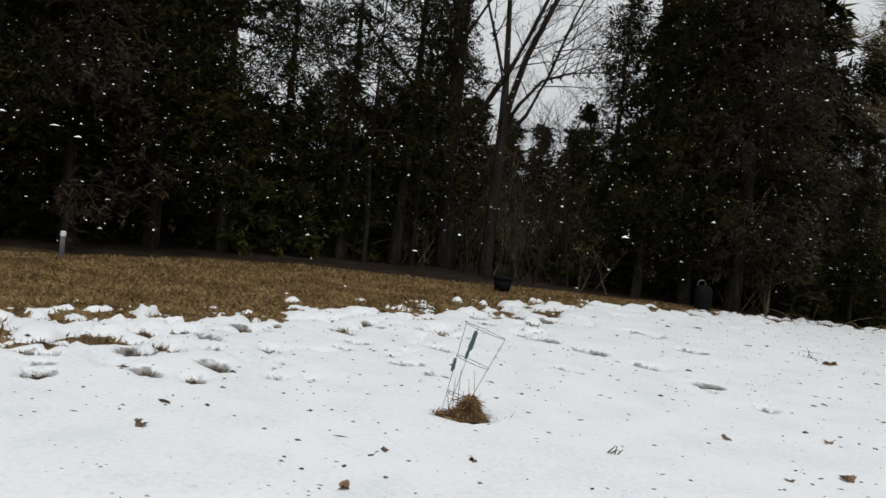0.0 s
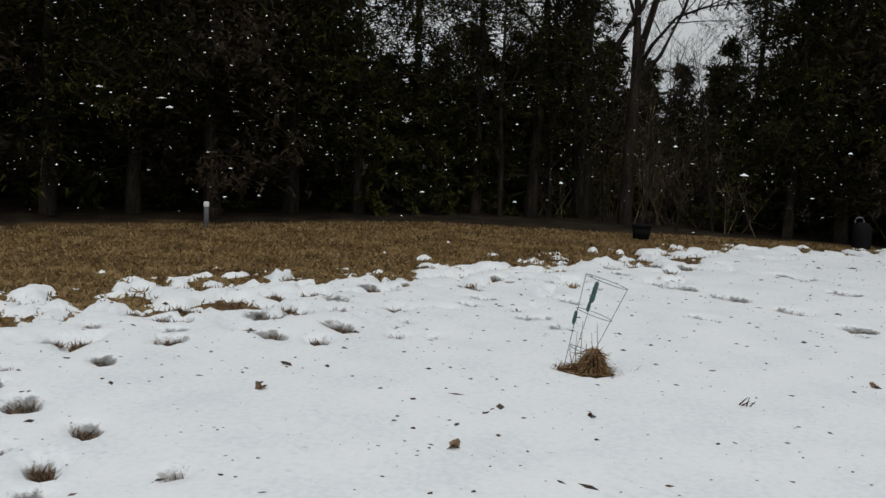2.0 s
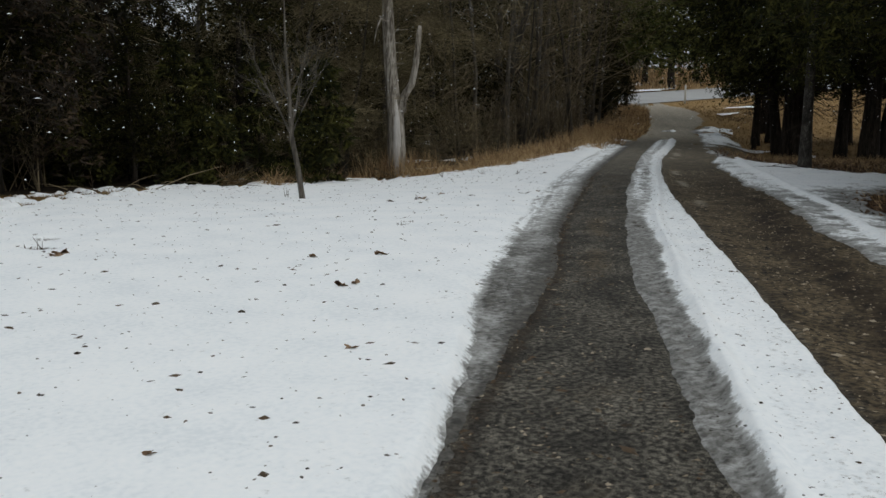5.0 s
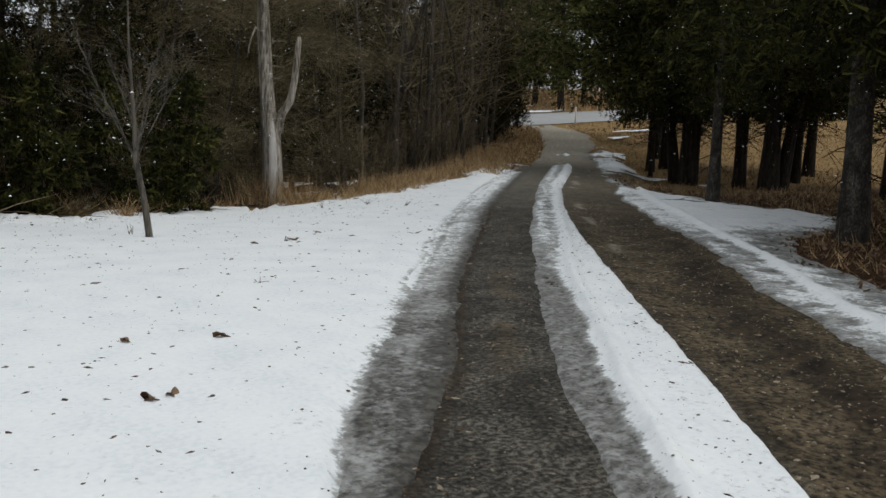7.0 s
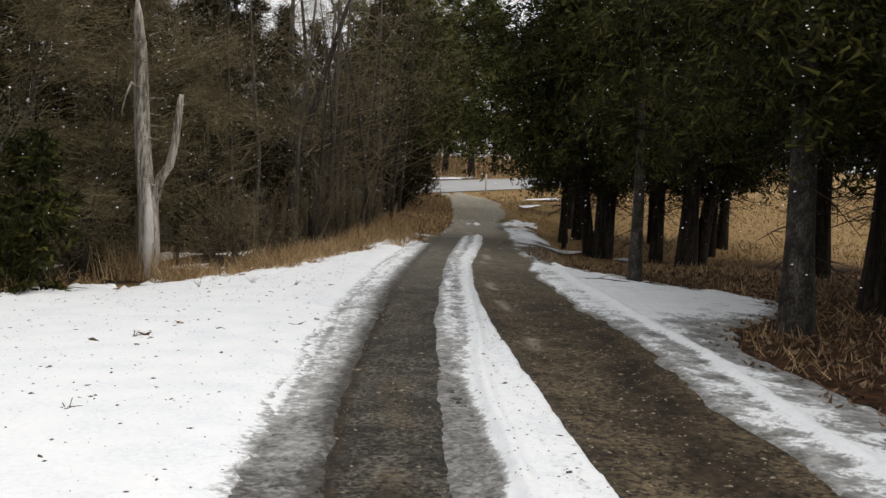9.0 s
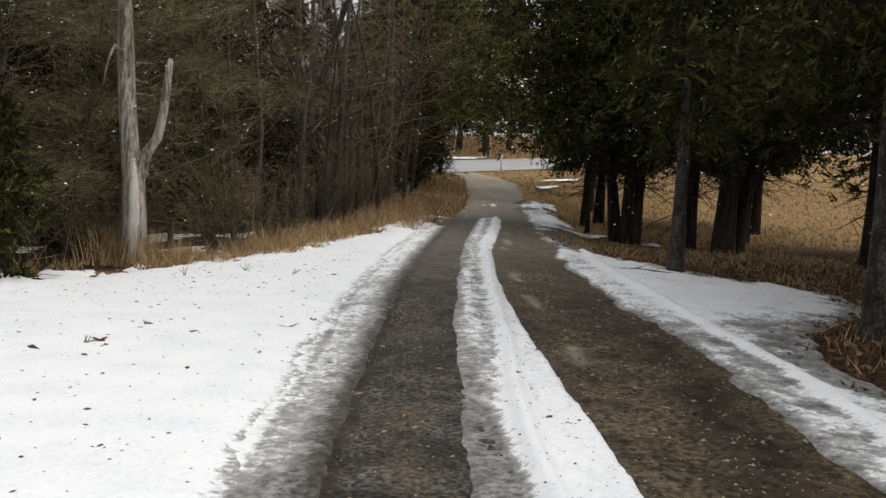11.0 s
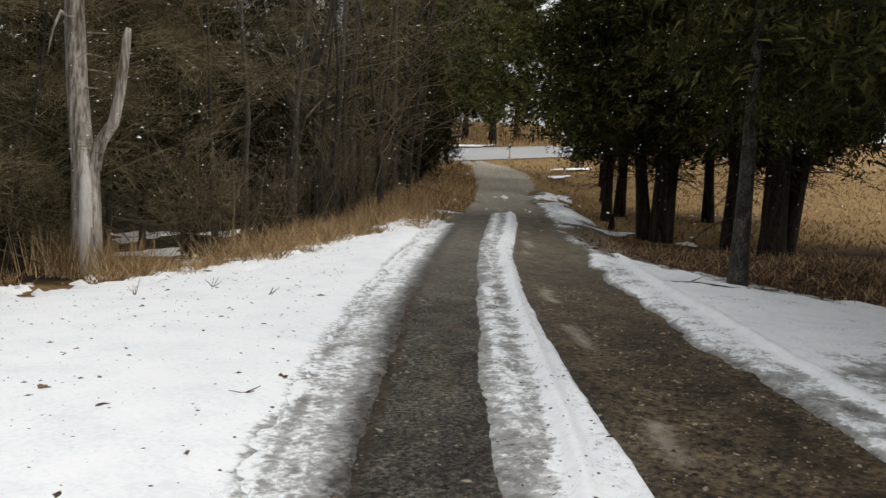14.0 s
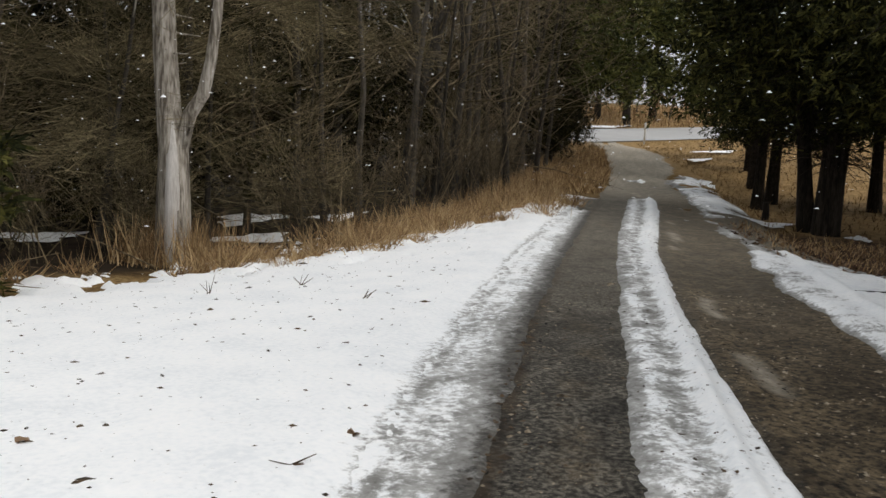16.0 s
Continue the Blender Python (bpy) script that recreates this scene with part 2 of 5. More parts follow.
M_BRUSH = material("olive_brush_twigs", [(0.05, 0.042, 0.021), (0.14, 0.115, 0.062), (0.27, 0.22, 0.13)], 0.9, 0.9, 0, 6, vary=0.3, spec=0.1)
# wood-edge leaves, darkened below cedar_leaves so the colour carries the wood's shade
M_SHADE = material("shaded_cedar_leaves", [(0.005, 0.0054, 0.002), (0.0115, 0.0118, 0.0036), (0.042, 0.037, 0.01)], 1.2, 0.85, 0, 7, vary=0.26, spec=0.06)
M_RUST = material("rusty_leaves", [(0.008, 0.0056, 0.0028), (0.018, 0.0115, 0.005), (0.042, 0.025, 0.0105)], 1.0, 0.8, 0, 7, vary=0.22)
M_STRAW = material("dry_straw", [(0.15, 0.088, 0.04), (0.34, 0.22, 0.108), (0.55, 0.4, 0.22)], 0.6, 0.9, 0, 6, vary=0.3)
M_FIELD = material("field_straw", [(0.09, 0.052, 0.022), (0.2, 0.125, 0.056), (0.35, 0.24, 0.12)], 1.5, 0.95, 0, 6, vary=0.3)
M_TURF = material("dead_turf", [(0.08, 0.05, 0.02), (0.18, 0.115, 0.045), (0.33, 0.23, 0.11)], 0.7, 0.9, 0, 6, vary=0.3)
M_LEAF = material("dead_leaf", [(0.045, 0.026, 0.015), (0.115, 0.07, 0.04), (0.25, 0.165, 0.1)], 0.05, 0.8, 0.5, 5, vary=0.3)
M_BITS = material("bark_bits", [(0.03, 0.022, 0.015), (0.09, 0.06, 0.035)], 0.3, 0.9, 0, 6, vary=0.3)
M_CRUMB = material("wet_crumbs", [(0.004, 0.0035, 0.003), (0.02, 0.015, 0.01), (0.07, 0.045, 0.024)], 0.3, 0.7, 0, 6, vary=0.35)
M_STONE = material("gravel_stone", [(0.03, 0.023, 0.016), (0.12, 0.093, 0.06), (0.3, 0.25, 0.185)], 0.2, 0.85, 0.2, 6, vary=0.35)
M_WIRE = material("dull_wire", [(0.12, 0.15, 0.15), (0.22, 0.26, 0.26)], 0.1, 0.5, 0.1, 5)
M_TAPE = material("green_tape", [(0.03, 0.075, 0.065), (0.06, 0.12, 0.11)], 0.05, 0.6, 0.2, 5)
M_BLACK = material("black_plastic", [(0.005, 0.005, 0.0055), (0.011, 0.011, 0.012)], 0.2, 0.8, 0.1, 5, spec=0.1)
M_GREYMETAL = material("grey_metal", [(0.14, 0.15, 0.17), (0.22, 0.23, 0.25)], 0.2, 0.5, 0.1, 5)
M_WHITE = material("white_paint", [(0.62, 0.64, 0.64), (0.78, 0.79, 0.78)], 0.2, 0.6, 0.1, 5)
M_TUFT = material("withered_leaves", [(0.06, 0.03, 0.013), (0.16, 0.09, 0.04), (0.34, 0.22, 0.11)], 0.1, 0.9, 0, 6, vary=0.4)
M_DARKTWIG = material("dark_twigs", [(0.018, 0.014, 0.011), (0.045, 0.036, 0.028)], 0.5, 0.95, 0, 6, vary=0.25, spec=0.1)
M_FLAKE = material("snowflake", [(0.8, 0.82, 0.84), (0.88, 0.89, 0.9)], 0.1, 0.8, 0, 3)


# ---- mesh helpers ----
def mesh_of(name, verts, faces, mat, flat=False):
    me = bpy.data.meshes.new(name)
    me.from_pydata(verts, [], faces)
    me.materials.append(mat)
    if not flat:
        me.shade_smooth()
    return me


def part(name, me, parent, label=""):
    ob = new(name, me)
    ob.parent = parent
    return tagged(ob, label)


def thing(name, at, label, category, group="", turn=0.0):
    ob = new(name)
    ob.matrix_basis = Matrix.Translation(at) @ Matrix.Rotation(turn, 4, "Z")
    return tagged(ob, label, category, group)


def triangles(name, base, way, length, width, rng, mat):
    """A mesh of slim triangles, one a leaf or blade: from base along way."""
    n = len(base)
    way = way / (np.linalg.norm(way, axis=1, keepdims=True) + 1e-9)
    side = np.cross(way, rng.normal(size=(n, 3)))
    side /= np.linalg.norm(side, axis=1, keepdims=True) + 1e-9
    half = side * (np.asarray(width) / 2).reshape(-1, 1)
    tip = base + way * np.asarray(length).reshape(-1, 1)
    v = np.stack([base - half, base + half, tip], 1).reshape(-1, 3)
    me = bpy.data.meshes.new(name)
    me.vertices.add(3 * n)
    me.vertices.foreach_set("co", v.ravel())
    me.loops.add(3 * n)
    me.loops.foreach_set("vertex_index", np.arange(3 * n, dtype=np.int32))
    me.polygons.add(n)
    me.polygons.foreach_set("loop_start", np.arange(0, 3 * n, 3, dtype=np.int32))
    me.update(calc_edges=True)
    me.validate()
    me.materials.append(mat)
    return me


def tubes(name, segs, mat, sides=4):
    """Tapered tubes along polylines: each a list of (point, radius)."""
    verts, faces = [], []
    for line in segs:
        first = len(verts)
        for k, (p, r) in enumerate(line):
            a = line[max(k - 1, 0)][0]
            b = line[min(k + 1, len(line) - 1)][0]
            d = (b - a).normalized() if (b - a).length > 1e-6 else Vector((0, 0, 1))
            e = d.orthogonal().normalized() if abs(d.z) < 0.9 else d.cross(Vector((0, 1, 0))).normalized()
            f = d.cross(e)
            for q in range(sides):
                w = 2 * math.pi * q / sides
                verts.append(p + r * (math.cos(w) * e + math.sin(w) * f))
        for k in range(len(line) - 1):
            for q in range(sides):
                i, j = first + k * sides + q, first + k * sides + (q + 1) % sides
                faces.append((i, j, j + sides, i + sides))
        if sides > 2:
            faces.append(tuple(first + (len(line) - 1) * sides + q for q in range(sides)))
    return mesh_of(name, verts, faces, mat)


def grid(name, ss, uu, height, mat, attributes=None, keep=None):
    """A sheet over lines of s and u. height(S, U): its z."""
    S, U = np.meshgrid(ss, uu, indexing="ij")
    X, Y = W(S, U)
    Z = height(S, U)
    ns, nu = len(ss), len(uu)
    v = np.stack([X, Y, Z], 2).reshape(-1, 3)
    i = np.arange(ns * nu).reshape(ns, nu)
    q = np.stack([i[:-1, :-1], i[:-1, 1:], i[1:, 1:], i[1:, :-1]], 2)[..., ::-1]
    if keep is not None:
        k = keep(S, U)
        q = q[(k[:-1, :-1] | k[1:, 1:] | k[:-1, 1:] | k[1:, :-1])]
    q = q.reshape(-1, 4)
    used = np.unique(q)
    remap = np.zeros(ns * nu, np.int64)
    remap[used] = np.arange(len(used))
    v, q = v[used], remap[q]
    me = bpy.data.meshes.new(name)
    me.vertices.add(len(v))
    me.vertices.foreach_set("co", v.ravel())
    me.loops.add(4 * len(q))
    me.loops.foreach_set("vertex_index", q.ravel().astype(np.int32))
    me.polygons.add(len(q))
    me.polygons.foreach_set("loop_start", np.arange(0, 4 * len(q), 4, dtype=np.int32))
    me.update(calc_edges=True)
    for key, f in (attributes or {}).items():
        a = me.attributes.new(key, "FLOAT", "POINT")
        a.data.foreach_set("value", f(S, U).ravel()[used].astype(np.float32))
    me.shade_smooth()
    me.materials.append(mat)
    return tagged(new(name, me), kind="structure")


def steps(*stretches):
    """Lines from stretches of (start, end, step)."""
    return np.unique(np.concatenate([np.arange(a, b, d) for a, b, d in stretches]).round(4))


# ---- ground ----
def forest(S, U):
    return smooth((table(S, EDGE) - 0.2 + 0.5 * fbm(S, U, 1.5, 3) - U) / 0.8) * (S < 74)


def litter(S, U):
    d = U - table(S, RIGHT_EDGE)
    # reaches past the real litter, painting the trees' shade onto the field
    f = smooth(d / 0.6) * (1 - smooth((U - 13.0 + 1.5 * fbm(S, U, 3, 5)) / 4.0)) * (1 - smooth((S - 30 + 2 * fbm(S, U, 3, 6)) / 4))
    return f


def field(S, U):
    right = smooth((U - bend(S) - 2.0) / 1.2)
    return clamp(right + smooth((S - 36) / 4))


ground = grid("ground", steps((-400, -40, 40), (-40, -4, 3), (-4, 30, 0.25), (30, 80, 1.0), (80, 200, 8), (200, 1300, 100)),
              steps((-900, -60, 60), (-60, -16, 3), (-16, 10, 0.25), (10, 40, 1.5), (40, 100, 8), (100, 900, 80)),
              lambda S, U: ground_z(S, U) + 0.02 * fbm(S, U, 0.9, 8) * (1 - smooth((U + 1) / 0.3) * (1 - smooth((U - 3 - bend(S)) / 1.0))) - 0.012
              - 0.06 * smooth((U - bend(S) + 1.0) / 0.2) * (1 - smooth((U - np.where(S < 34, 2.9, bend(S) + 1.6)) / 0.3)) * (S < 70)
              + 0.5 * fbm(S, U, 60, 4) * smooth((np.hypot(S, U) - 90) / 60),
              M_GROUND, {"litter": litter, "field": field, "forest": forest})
tagged(ground, "dead brown grass and leaf litter under patchy snow", "ground")


def track_right(S):
    return np.where(S < 36, table(S, RIGHT_EDGE), bend(S) + 1.35)


def drive_height(S, U):
    crack, left, right = table(S, CRACK), table(S, LAWN_SIDE), table(S, STRIP_RIGHT)
    z = ground_z(S, U) + 0.004 + 0.005 * fbm(S, U, 0.3, 21) + 0.0035 * fbm(S, U, 0.045, 22)
    z = z - 0.035 * smooth((crack + 0.05 * fbm(S, U, 0.35, 23) - U) / 0.03) * smooth(fbm(S, U, 1.5, 24) + 0.9) * (S < 30)
    z = z - 0.022 * smooth(1 - np.abs(U - right - 0.5) / 0.5) + 0.012 * smooth(1 - np.abs(U - right - 0.12) / 0.16) * (0.5 + fbm(S, U, 0.3, 25))
    near = 1.0 * (S < 34)
    return z - 0.08 * near * smooth((left - 0.15 - U) / 0.3) - 0.08 * near * smooth((U - bend(S) - 3.0) / 0.3)


def drive_gravel(S, U):
    wheel = 0.5 * (table(S, CRACK) + table(S, STRIP_LEFT)) + 0.08
    return clamp(0.85 * smooth((U - table(S, STRIP_RIGHT) + 0.1) / 0.2) + 0.5 * smooth(1 - np.abs(U - wheel - 0.1 * fbm(S, U, 1.2, 31)) / 0.2) * smooth((fbm(S, U, 0.9, 30) + 0.15) / 0.5))


def drive_mud_and_crack(S, U):
    # edge: narrow dark band along the cracked step, painted where its shading is weak
    edge = smooth(1 - np.abs(U - table(S, CRACK) - 0.05) / 0.09) * (0.75 + 0.4 * fbm(S, U, 0.3, 43))
    track = smooth(1 - np.abs(U - table(S, RIGHT_EDGE) + 0.3 - 0.12 * fbm(S, U, 1.5, 41)) / 0.42) * (S < 36) * (0.85 + 0.6 * fbm(S, U, 0.3, 42)) * (1 - 0.75 * smooth((S - 14) / 6))
    side = 0.5 * smooth(1 - np.abs(U - table(S, STRIP_RIGHT) - 0.06) / 0.1) * smooth(fbm(S, U, 0.5, 45) + 0.5)
    return clamp(edge + track + side)


def drive_pale(S, U):
    ice = smooth((fbm(S * 0.7, U, 0.55, 44) - 0.06) / 0.2) * smooth(1 - np.abs(U - table(S, RESIDUE) - 0.06 * fbm(S, U, 0.5, 46)) / 0.13) * smooth((S - 14) / 3)
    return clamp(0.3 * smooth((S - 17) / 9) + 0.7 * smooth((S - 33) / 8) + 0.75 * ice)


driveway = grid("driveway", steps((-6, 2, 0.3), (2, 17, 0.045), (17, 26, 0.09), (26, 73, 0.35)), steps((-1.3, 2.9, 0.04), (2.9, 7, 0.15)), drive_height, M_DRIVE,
                {"gravel": drive_gravel, "mud_and_crack": drive_mud_and_crack, "pale": drive_pale},
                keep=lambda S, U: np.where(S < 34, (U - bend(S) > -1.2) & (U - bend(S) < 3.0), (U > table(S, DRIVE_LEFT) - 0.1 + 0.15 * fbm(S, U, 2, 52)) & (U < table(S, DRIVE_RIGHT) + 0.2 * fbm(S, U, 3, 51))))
tagged(driveway, "wet worn asphalt and gravel driveway with two wheel tracks", "driveway")



def road_mesh():
    """A cambered band that crosses at an angle behind the wood."""
    verts, faces, qs = [], [], np.linspace(67.0, 78.0, 6)
    us = np.arange(-28, 75, 3.0)
    for u in us:
        for q in qs:
            s = u + q
            x, y = W(s, u)
            verts.append((x, y, float(ground_z(s, u)) + 0.05 + 0.06 * math.sin((q - 67) / 11 * math.pi)))
    n = len(qs)
    faces = [(i * n + k, (i + 1) * n + k, (i + 1) * n + k + 1, i * n + k + 1) for i in range(len(us) - 1) for k in range(n - 1)]
    me = bpy.data.meshes.new("road")
    me.from_pydata(verts, [], faces)
    me.materials.append(M_ROAD)
    me.shade_smooth()
    return new("road", me)


road = tagged(road_mesh(), "pale grey asphalt road crossing behind the trees", "road", kind="structure")

# ---- snow ----
HOLES = [(7.4, -6.33, 0.26, 0.16), (7.4, -5.67, 0.24, 0.15), (7.4, -5.0, 0.2, 0.12), (7.2, -4.25, 0.17, 0.13), (6.9, -3.53, 0.13, 0.11), (7.0, -4.1, 0.09, 0.06), (10.8, -5.1, 0.14, 0.1),
         (5.8, -6.13, 0.2, 0.08), (2.9, -5.89, 0.18, 0.1), (3.1, -6.5, 0.2, 0.16), (3.4, -6.55, 0.18, 0.14), (4.2, -6.42, 0.12, 0.12), (4.3, -4.24, 0.24, 0.2),
         (1.14, -4.9, 0.18, 0.1), (1.32, -4.36, 0.13, 0.07), (1.06, -3.95, 0.13, 0.07), (1.5, -3.6, 0.09, 0.06), (0.95, -3.6, 0.13, 0.08), (2.2, -6.0, 0.14, 0.07), (1.7, -5.6, 0.14, 0.07), (2.5, -6.6, 0.16, 0.08),
         (5.1, -5.97, 0.06, 0.06), (16.07, -4.21, 0.14, 0.12), (10.3, -4.85, 0.2, 0.1)]

spots = random.Random(23)
for k in range(70):
    spot_s = spots.uniform(-0.5, 9.5)
    spot_u = float(table(spot_s, SNOWLINE)) + 0.35 + 2.6 * spots.random() ** 1.6
    spot_size = spots.uniform(0.05, 0.11) * (1.5 if spots.random() < 0.15 else 1)
    HOLES.append((spot_s, spot_u, spot_size * spots.uniform(0.8, 1.8), spot_size))


def hole_grass_and_shade(S, U):
    """Brown matted margin of the melt holes, with their walls' shade painted in."""
    f = np.zeros_like(S)
    for hs, hu, ls, lu in HOLES:
        r = np.hypot((S - hs) / (1.1 * lu), (U - hu) / ls)
        f = np.maximum(f, 1 - smooth((r - 0.6) / 0.45))
    return f


def lawn_snow_depth(S, U):
    rough = fbm(S, U, 0.35, 61)
    a = table(S, LAWN_SIDE) + 0.06 * fbm(S, U, 1.1, 60) + 0.05 * rough - U
    edge = clamp(a / (0.08 + 0.3 * smooth((S - 8) / 4)), -0.6, 1)
    d = 0.01 + (0.065 - 0.015 * smooth((S - 8) / 4)) * np.where(edge > 0, smooth(edge), edge) + 0.012 * fbm(S, U, 0.16, 65) * clamp(a * 3) * (1 - clamp(a - 0.8))
    left = (U - table(S, SNOWLINE)) * 0.032 + 0.05 * fbm(S + U, (U - S) * 0.5, 0.34, 62) + 0.05 * rough + 0.012
    left = left - 0.045 * smooth((fbm(S + U, (U - S) * 0.6, 0.26, 67) - 0.22) / 0.15) * smooth(1 - (U - table(S, SNOWLINE) - 0.2) / 2.4)
    d = np.minimum(d, clamp((left + 0.03 * fbm(S, U, 0.14, 68)) * 2.4, -0.1, 0.07)) + 0.012 * fbm(S, U, 0.9, 63) + 0.003 * fbm(S, U, 0.12, 64)
    for hs, hu, ls, lu in HOLES:
        r2 = ((S - hs) / (1.1 * lu)) ** 2 + ((U - hu) / ls) ** 2
        near = r2 < 9
        d = np.where(near, d - 0.09 * (1 - smooth((np.sqrt(r2) * (1 + 0.35 * rough) - 0.35) / 0.8)), d)
    return d - 0.2 * smooth((S - 34.5) / 1.5)


def slush_depth(S, U):
    left, crack = table(S, LAWN_SIDE), table(S, CRACK)
    band = smooth((U - left + 0.25) / 0.12) * (1 - smooth((U - crack + 0.05 * fbm(S, U, 0.4, 70)) / 0.08))
    d = 0.026 * band - 0.014 + 0.007 * fbm(S, U, 0.16, 71) + 0.006 * fbm(S, U, 0.06, 72)
    return d - 0.014 * (1 - smooth((S - 7) / 3)) - 0.05 * smooth((U - crack - 0.04) / 0.1) - 0.1 * smooth((S - 30) / 4)


def slush_wet(S, U):
    left, crack = table(S, LAWN_SIDE), table(S, CRACK)
    q = (U - left) / np.maximum(crack - left, 0.05)
    near = np.interp(q, [-0.5, -0.1, 0.1, 0.5, 0.85, 1.0], [0.05, 0.4, 1.1, 1.02, 1.2, 1.5])
    later = np.interp(q, [-0.4, -0.1, 0.04, 0.16, 0.5, 0.75, 0.9, 1.0], [0.0, 0.2, 0.62, 0.42, 0.5, 0.8, 1.15, 1.4])
    far = smooth((S - 11) / 4)
    w = near * (1 - far) + later * far - 0.2 * smooth((S - 18) / 5) * (1 - smooth((q - 0.5) / 0.4))
    return clamp(w + 0.22 * fbm(S * 0.6, U, 0.2, 73) + 0.15 * fbm(S * 0.3, U, 0.06, 75) * far + 0.35 * fbm(S * 0.5, U, 0.35, 76) * (1 - far) + 0.15 * fbm(S, U, 0.07, 74), 0, 1.5)


def strip_depth(S, U):
    wob = 0.03 * fbm(S, U, 0.9, 80) + 0.012 * fbm(S, U, 0.15, 81)
    left = smooth((U - table(S, STRIP_LEFT) + wob) / 0.1)
    right = smooth((table(S, STRIP_RIGHT) + wob - U) / 0.045)
    ridge = table(S, RIDGE) + 0.04 * fbm(S, U, 1.6, 84)
    d = -0.02 + left * right * (0.036 + 0.008 * fbm(S, U, 0.3, 82) + 0.009 * fbm(S, U, 0.07, 83) + 0.02 * smooth((U - table(S, STRIP_WHITE) + 0.05) / 0.12))
    d = d + left * right * 0.058 * np.exp(-((U - ridge) / 0.06) ** 2)
    dip = smooth((fbm(S, U, 0.4, 85) + 0.1) / 0.4) * smooth(1 - np.abs(U - ridge + 0.2) / 0.16)
    d = d - 0.014 * dip * left * smooth((S - 11) / 3)
    return d - 0.12 * smooth((S - 34.5) / 1.0) * (1 - smooth(1 - np.abs(S - 43.5) / 1.8) * 0.92)


def strip_wet(S, U):
    ridge = table(S, RIDGE)
    near = 1 - smooth((S - 11) / 4)
    side = 1 - smooth((U - table(S, STRIP_WHITE) - 0.06 * fbm(S, U, 0.5, 86)) / 0.1)
    # speckled grime, also greying the trough to paint in the relief's weak shade
    grime_and_shade = smooth(1 - np.abs(U - ridge + 0.19) / 0.2)
    w = 0.08 + (0.42 + 0.72 * near) * side + (0.5 - 0.3 * near) * grime_and_shade + 0.16 * fbm(S * 0.12, U, 0.09, 78) + 0.3 * (1 - smooth((strip_depth(S, U) - 0.004) / 0.025))
    # ridge kept clean white, its highlight put into the colour
    w = w - 0.4 * np.exp(-((U - ridge) / 0.07) ** 2)
    w = w + 0.18 * smooth((U - ridge - 0.04) / 0.06) * smooth((S - 12) / 3) * (fbm(S, U, 0.4, 79) + 0.4)
    return clamp(w + (0.25 * fbm(S, U, 0.16, 87) + 0.3 * fbm(S, U, 0.06, 89)) * (1 - smooth((U - ridge) / 0.12)) + 0.1 * fbm(S, U, 0.05, 88))


def verge_wet(S, U):
    w = 0.2 + 0.6 * (1 - smooth((verge_depth(S, U) - 0.004) / 0.028)) + 0.22 * (1 - smooth((U - table(S, RIGHT_EDGE) - 0.42) / 0.18)) + 0.08 * smooth((U - table(S, RIGHT_EDGE) - 0.8) / 0.2) * (1 - smooth((S - 17) / 2))
    # whiter line along the ploughed ridge, a highlight painted on the clean snow
    w = w - 0.4 * np.exp(-((U - table(S, RIGHT_EDGE) - 0.62 - 0.08 * fbm(S, U, 1.4, 93)) / 0.09) ** 2) * smooth((fbm(S, U, 0.9, 98) + 0.7) / 0.6)
    return clamp(w - 0.18 * smooth((S - 16.5) / 3) + 0.35 * fbm(S, U * 0.8, 0.2, 95) + 0.25 * fbm(S, U * 0.8, 0.08, 96))


def verge_depth(S, U):
    r, v = table(S, RIGHT_EDGE), table(S, VERGE)
    inner = smooth((U - r + 0.12 * fbm(S, U, 0.6, 90)) / 0.25)
    outer = clamp((v - U) * 0.9 + 0.55 * fbm(S * 0.5, U * 1.6, 0.45, 91), -1, 1)
    d = -0.022 + inner * (0.026 + 0.024 * outer + 0.016 * fbm(S * 0.9, U * 0.6, 0.16, 92) + 0.009 * fbm(S, U, 0.07, 97))
    d = d + inner * 0.045 * np.exp(-((U - r - 0.62 - 0.08 * fbm(S, U, 1.4, 93)) / 0.07) ** 2) * (S > 8) * (1 - smooth((S - 25) / 2))
    d = d + inner * 0.03 * smooth((S - 17.5) / 2) * smooth(outer)
    d = d - 0.12 * (1 - smooth((v + 0.3 - U) / 0.3))
    return d - 0.06 * smooth((fbm(S, U, 1.6, 94) - 0.2) / 0.3) * smooth((S - 27) / 3) - 0.2 * smooth((S - 47) / 1.5)


def sheet(name, ss, uu, depth, wet, label, inside):
    ob = grid(name, ss, uu, lambda S, U: ground_z(S, U) + depth(S, U) + 0.003, M_SNOW, {"wet": wet}, keep=lambda S, U: (depth(S, U) > -0.03) & inside(S, U))
    return tagged(ob, label, "snow")


S_FINE = steps((-6, 1.5, 0.3), (1.5, 14, 0.045), (14, 24, 0.07), (24, 49, 0.16))
sheet("lawn_snow", steps((-30, -2, 0.5), (-2, 12, 0.055), (12, 26, 0.1), (26, 37, 0.2)), steps((-9.4, -1.4, 0.06), (-1.4, -0.3, 0.035), (-0.3, 1.9, 0.06)), lawn_snow_depth,
      lambda S, U: clamp(1.5 * hole_grass_and_shade(S, U) * (0.75 + 0.6 * fbm(S, U, 0.12, 69)), 0, 1.5) + clamp(0.6 * smooth((0.03 - lawn_snow_depth(S, U)) / 0.024) * smooth((U - table(S, LAWN_SIDE) + 0.26) / 0.14) + 0.18 * smooth((U - table(S, LAWN_SIDE) + 0.6) / 0.5) * smooth(fbm(S, U, 0.25, 66))),
      "old white snow covering the lawn, melting at its edges", lambda S, U: U < table(S, LAWN_SIDE) + 0.25)
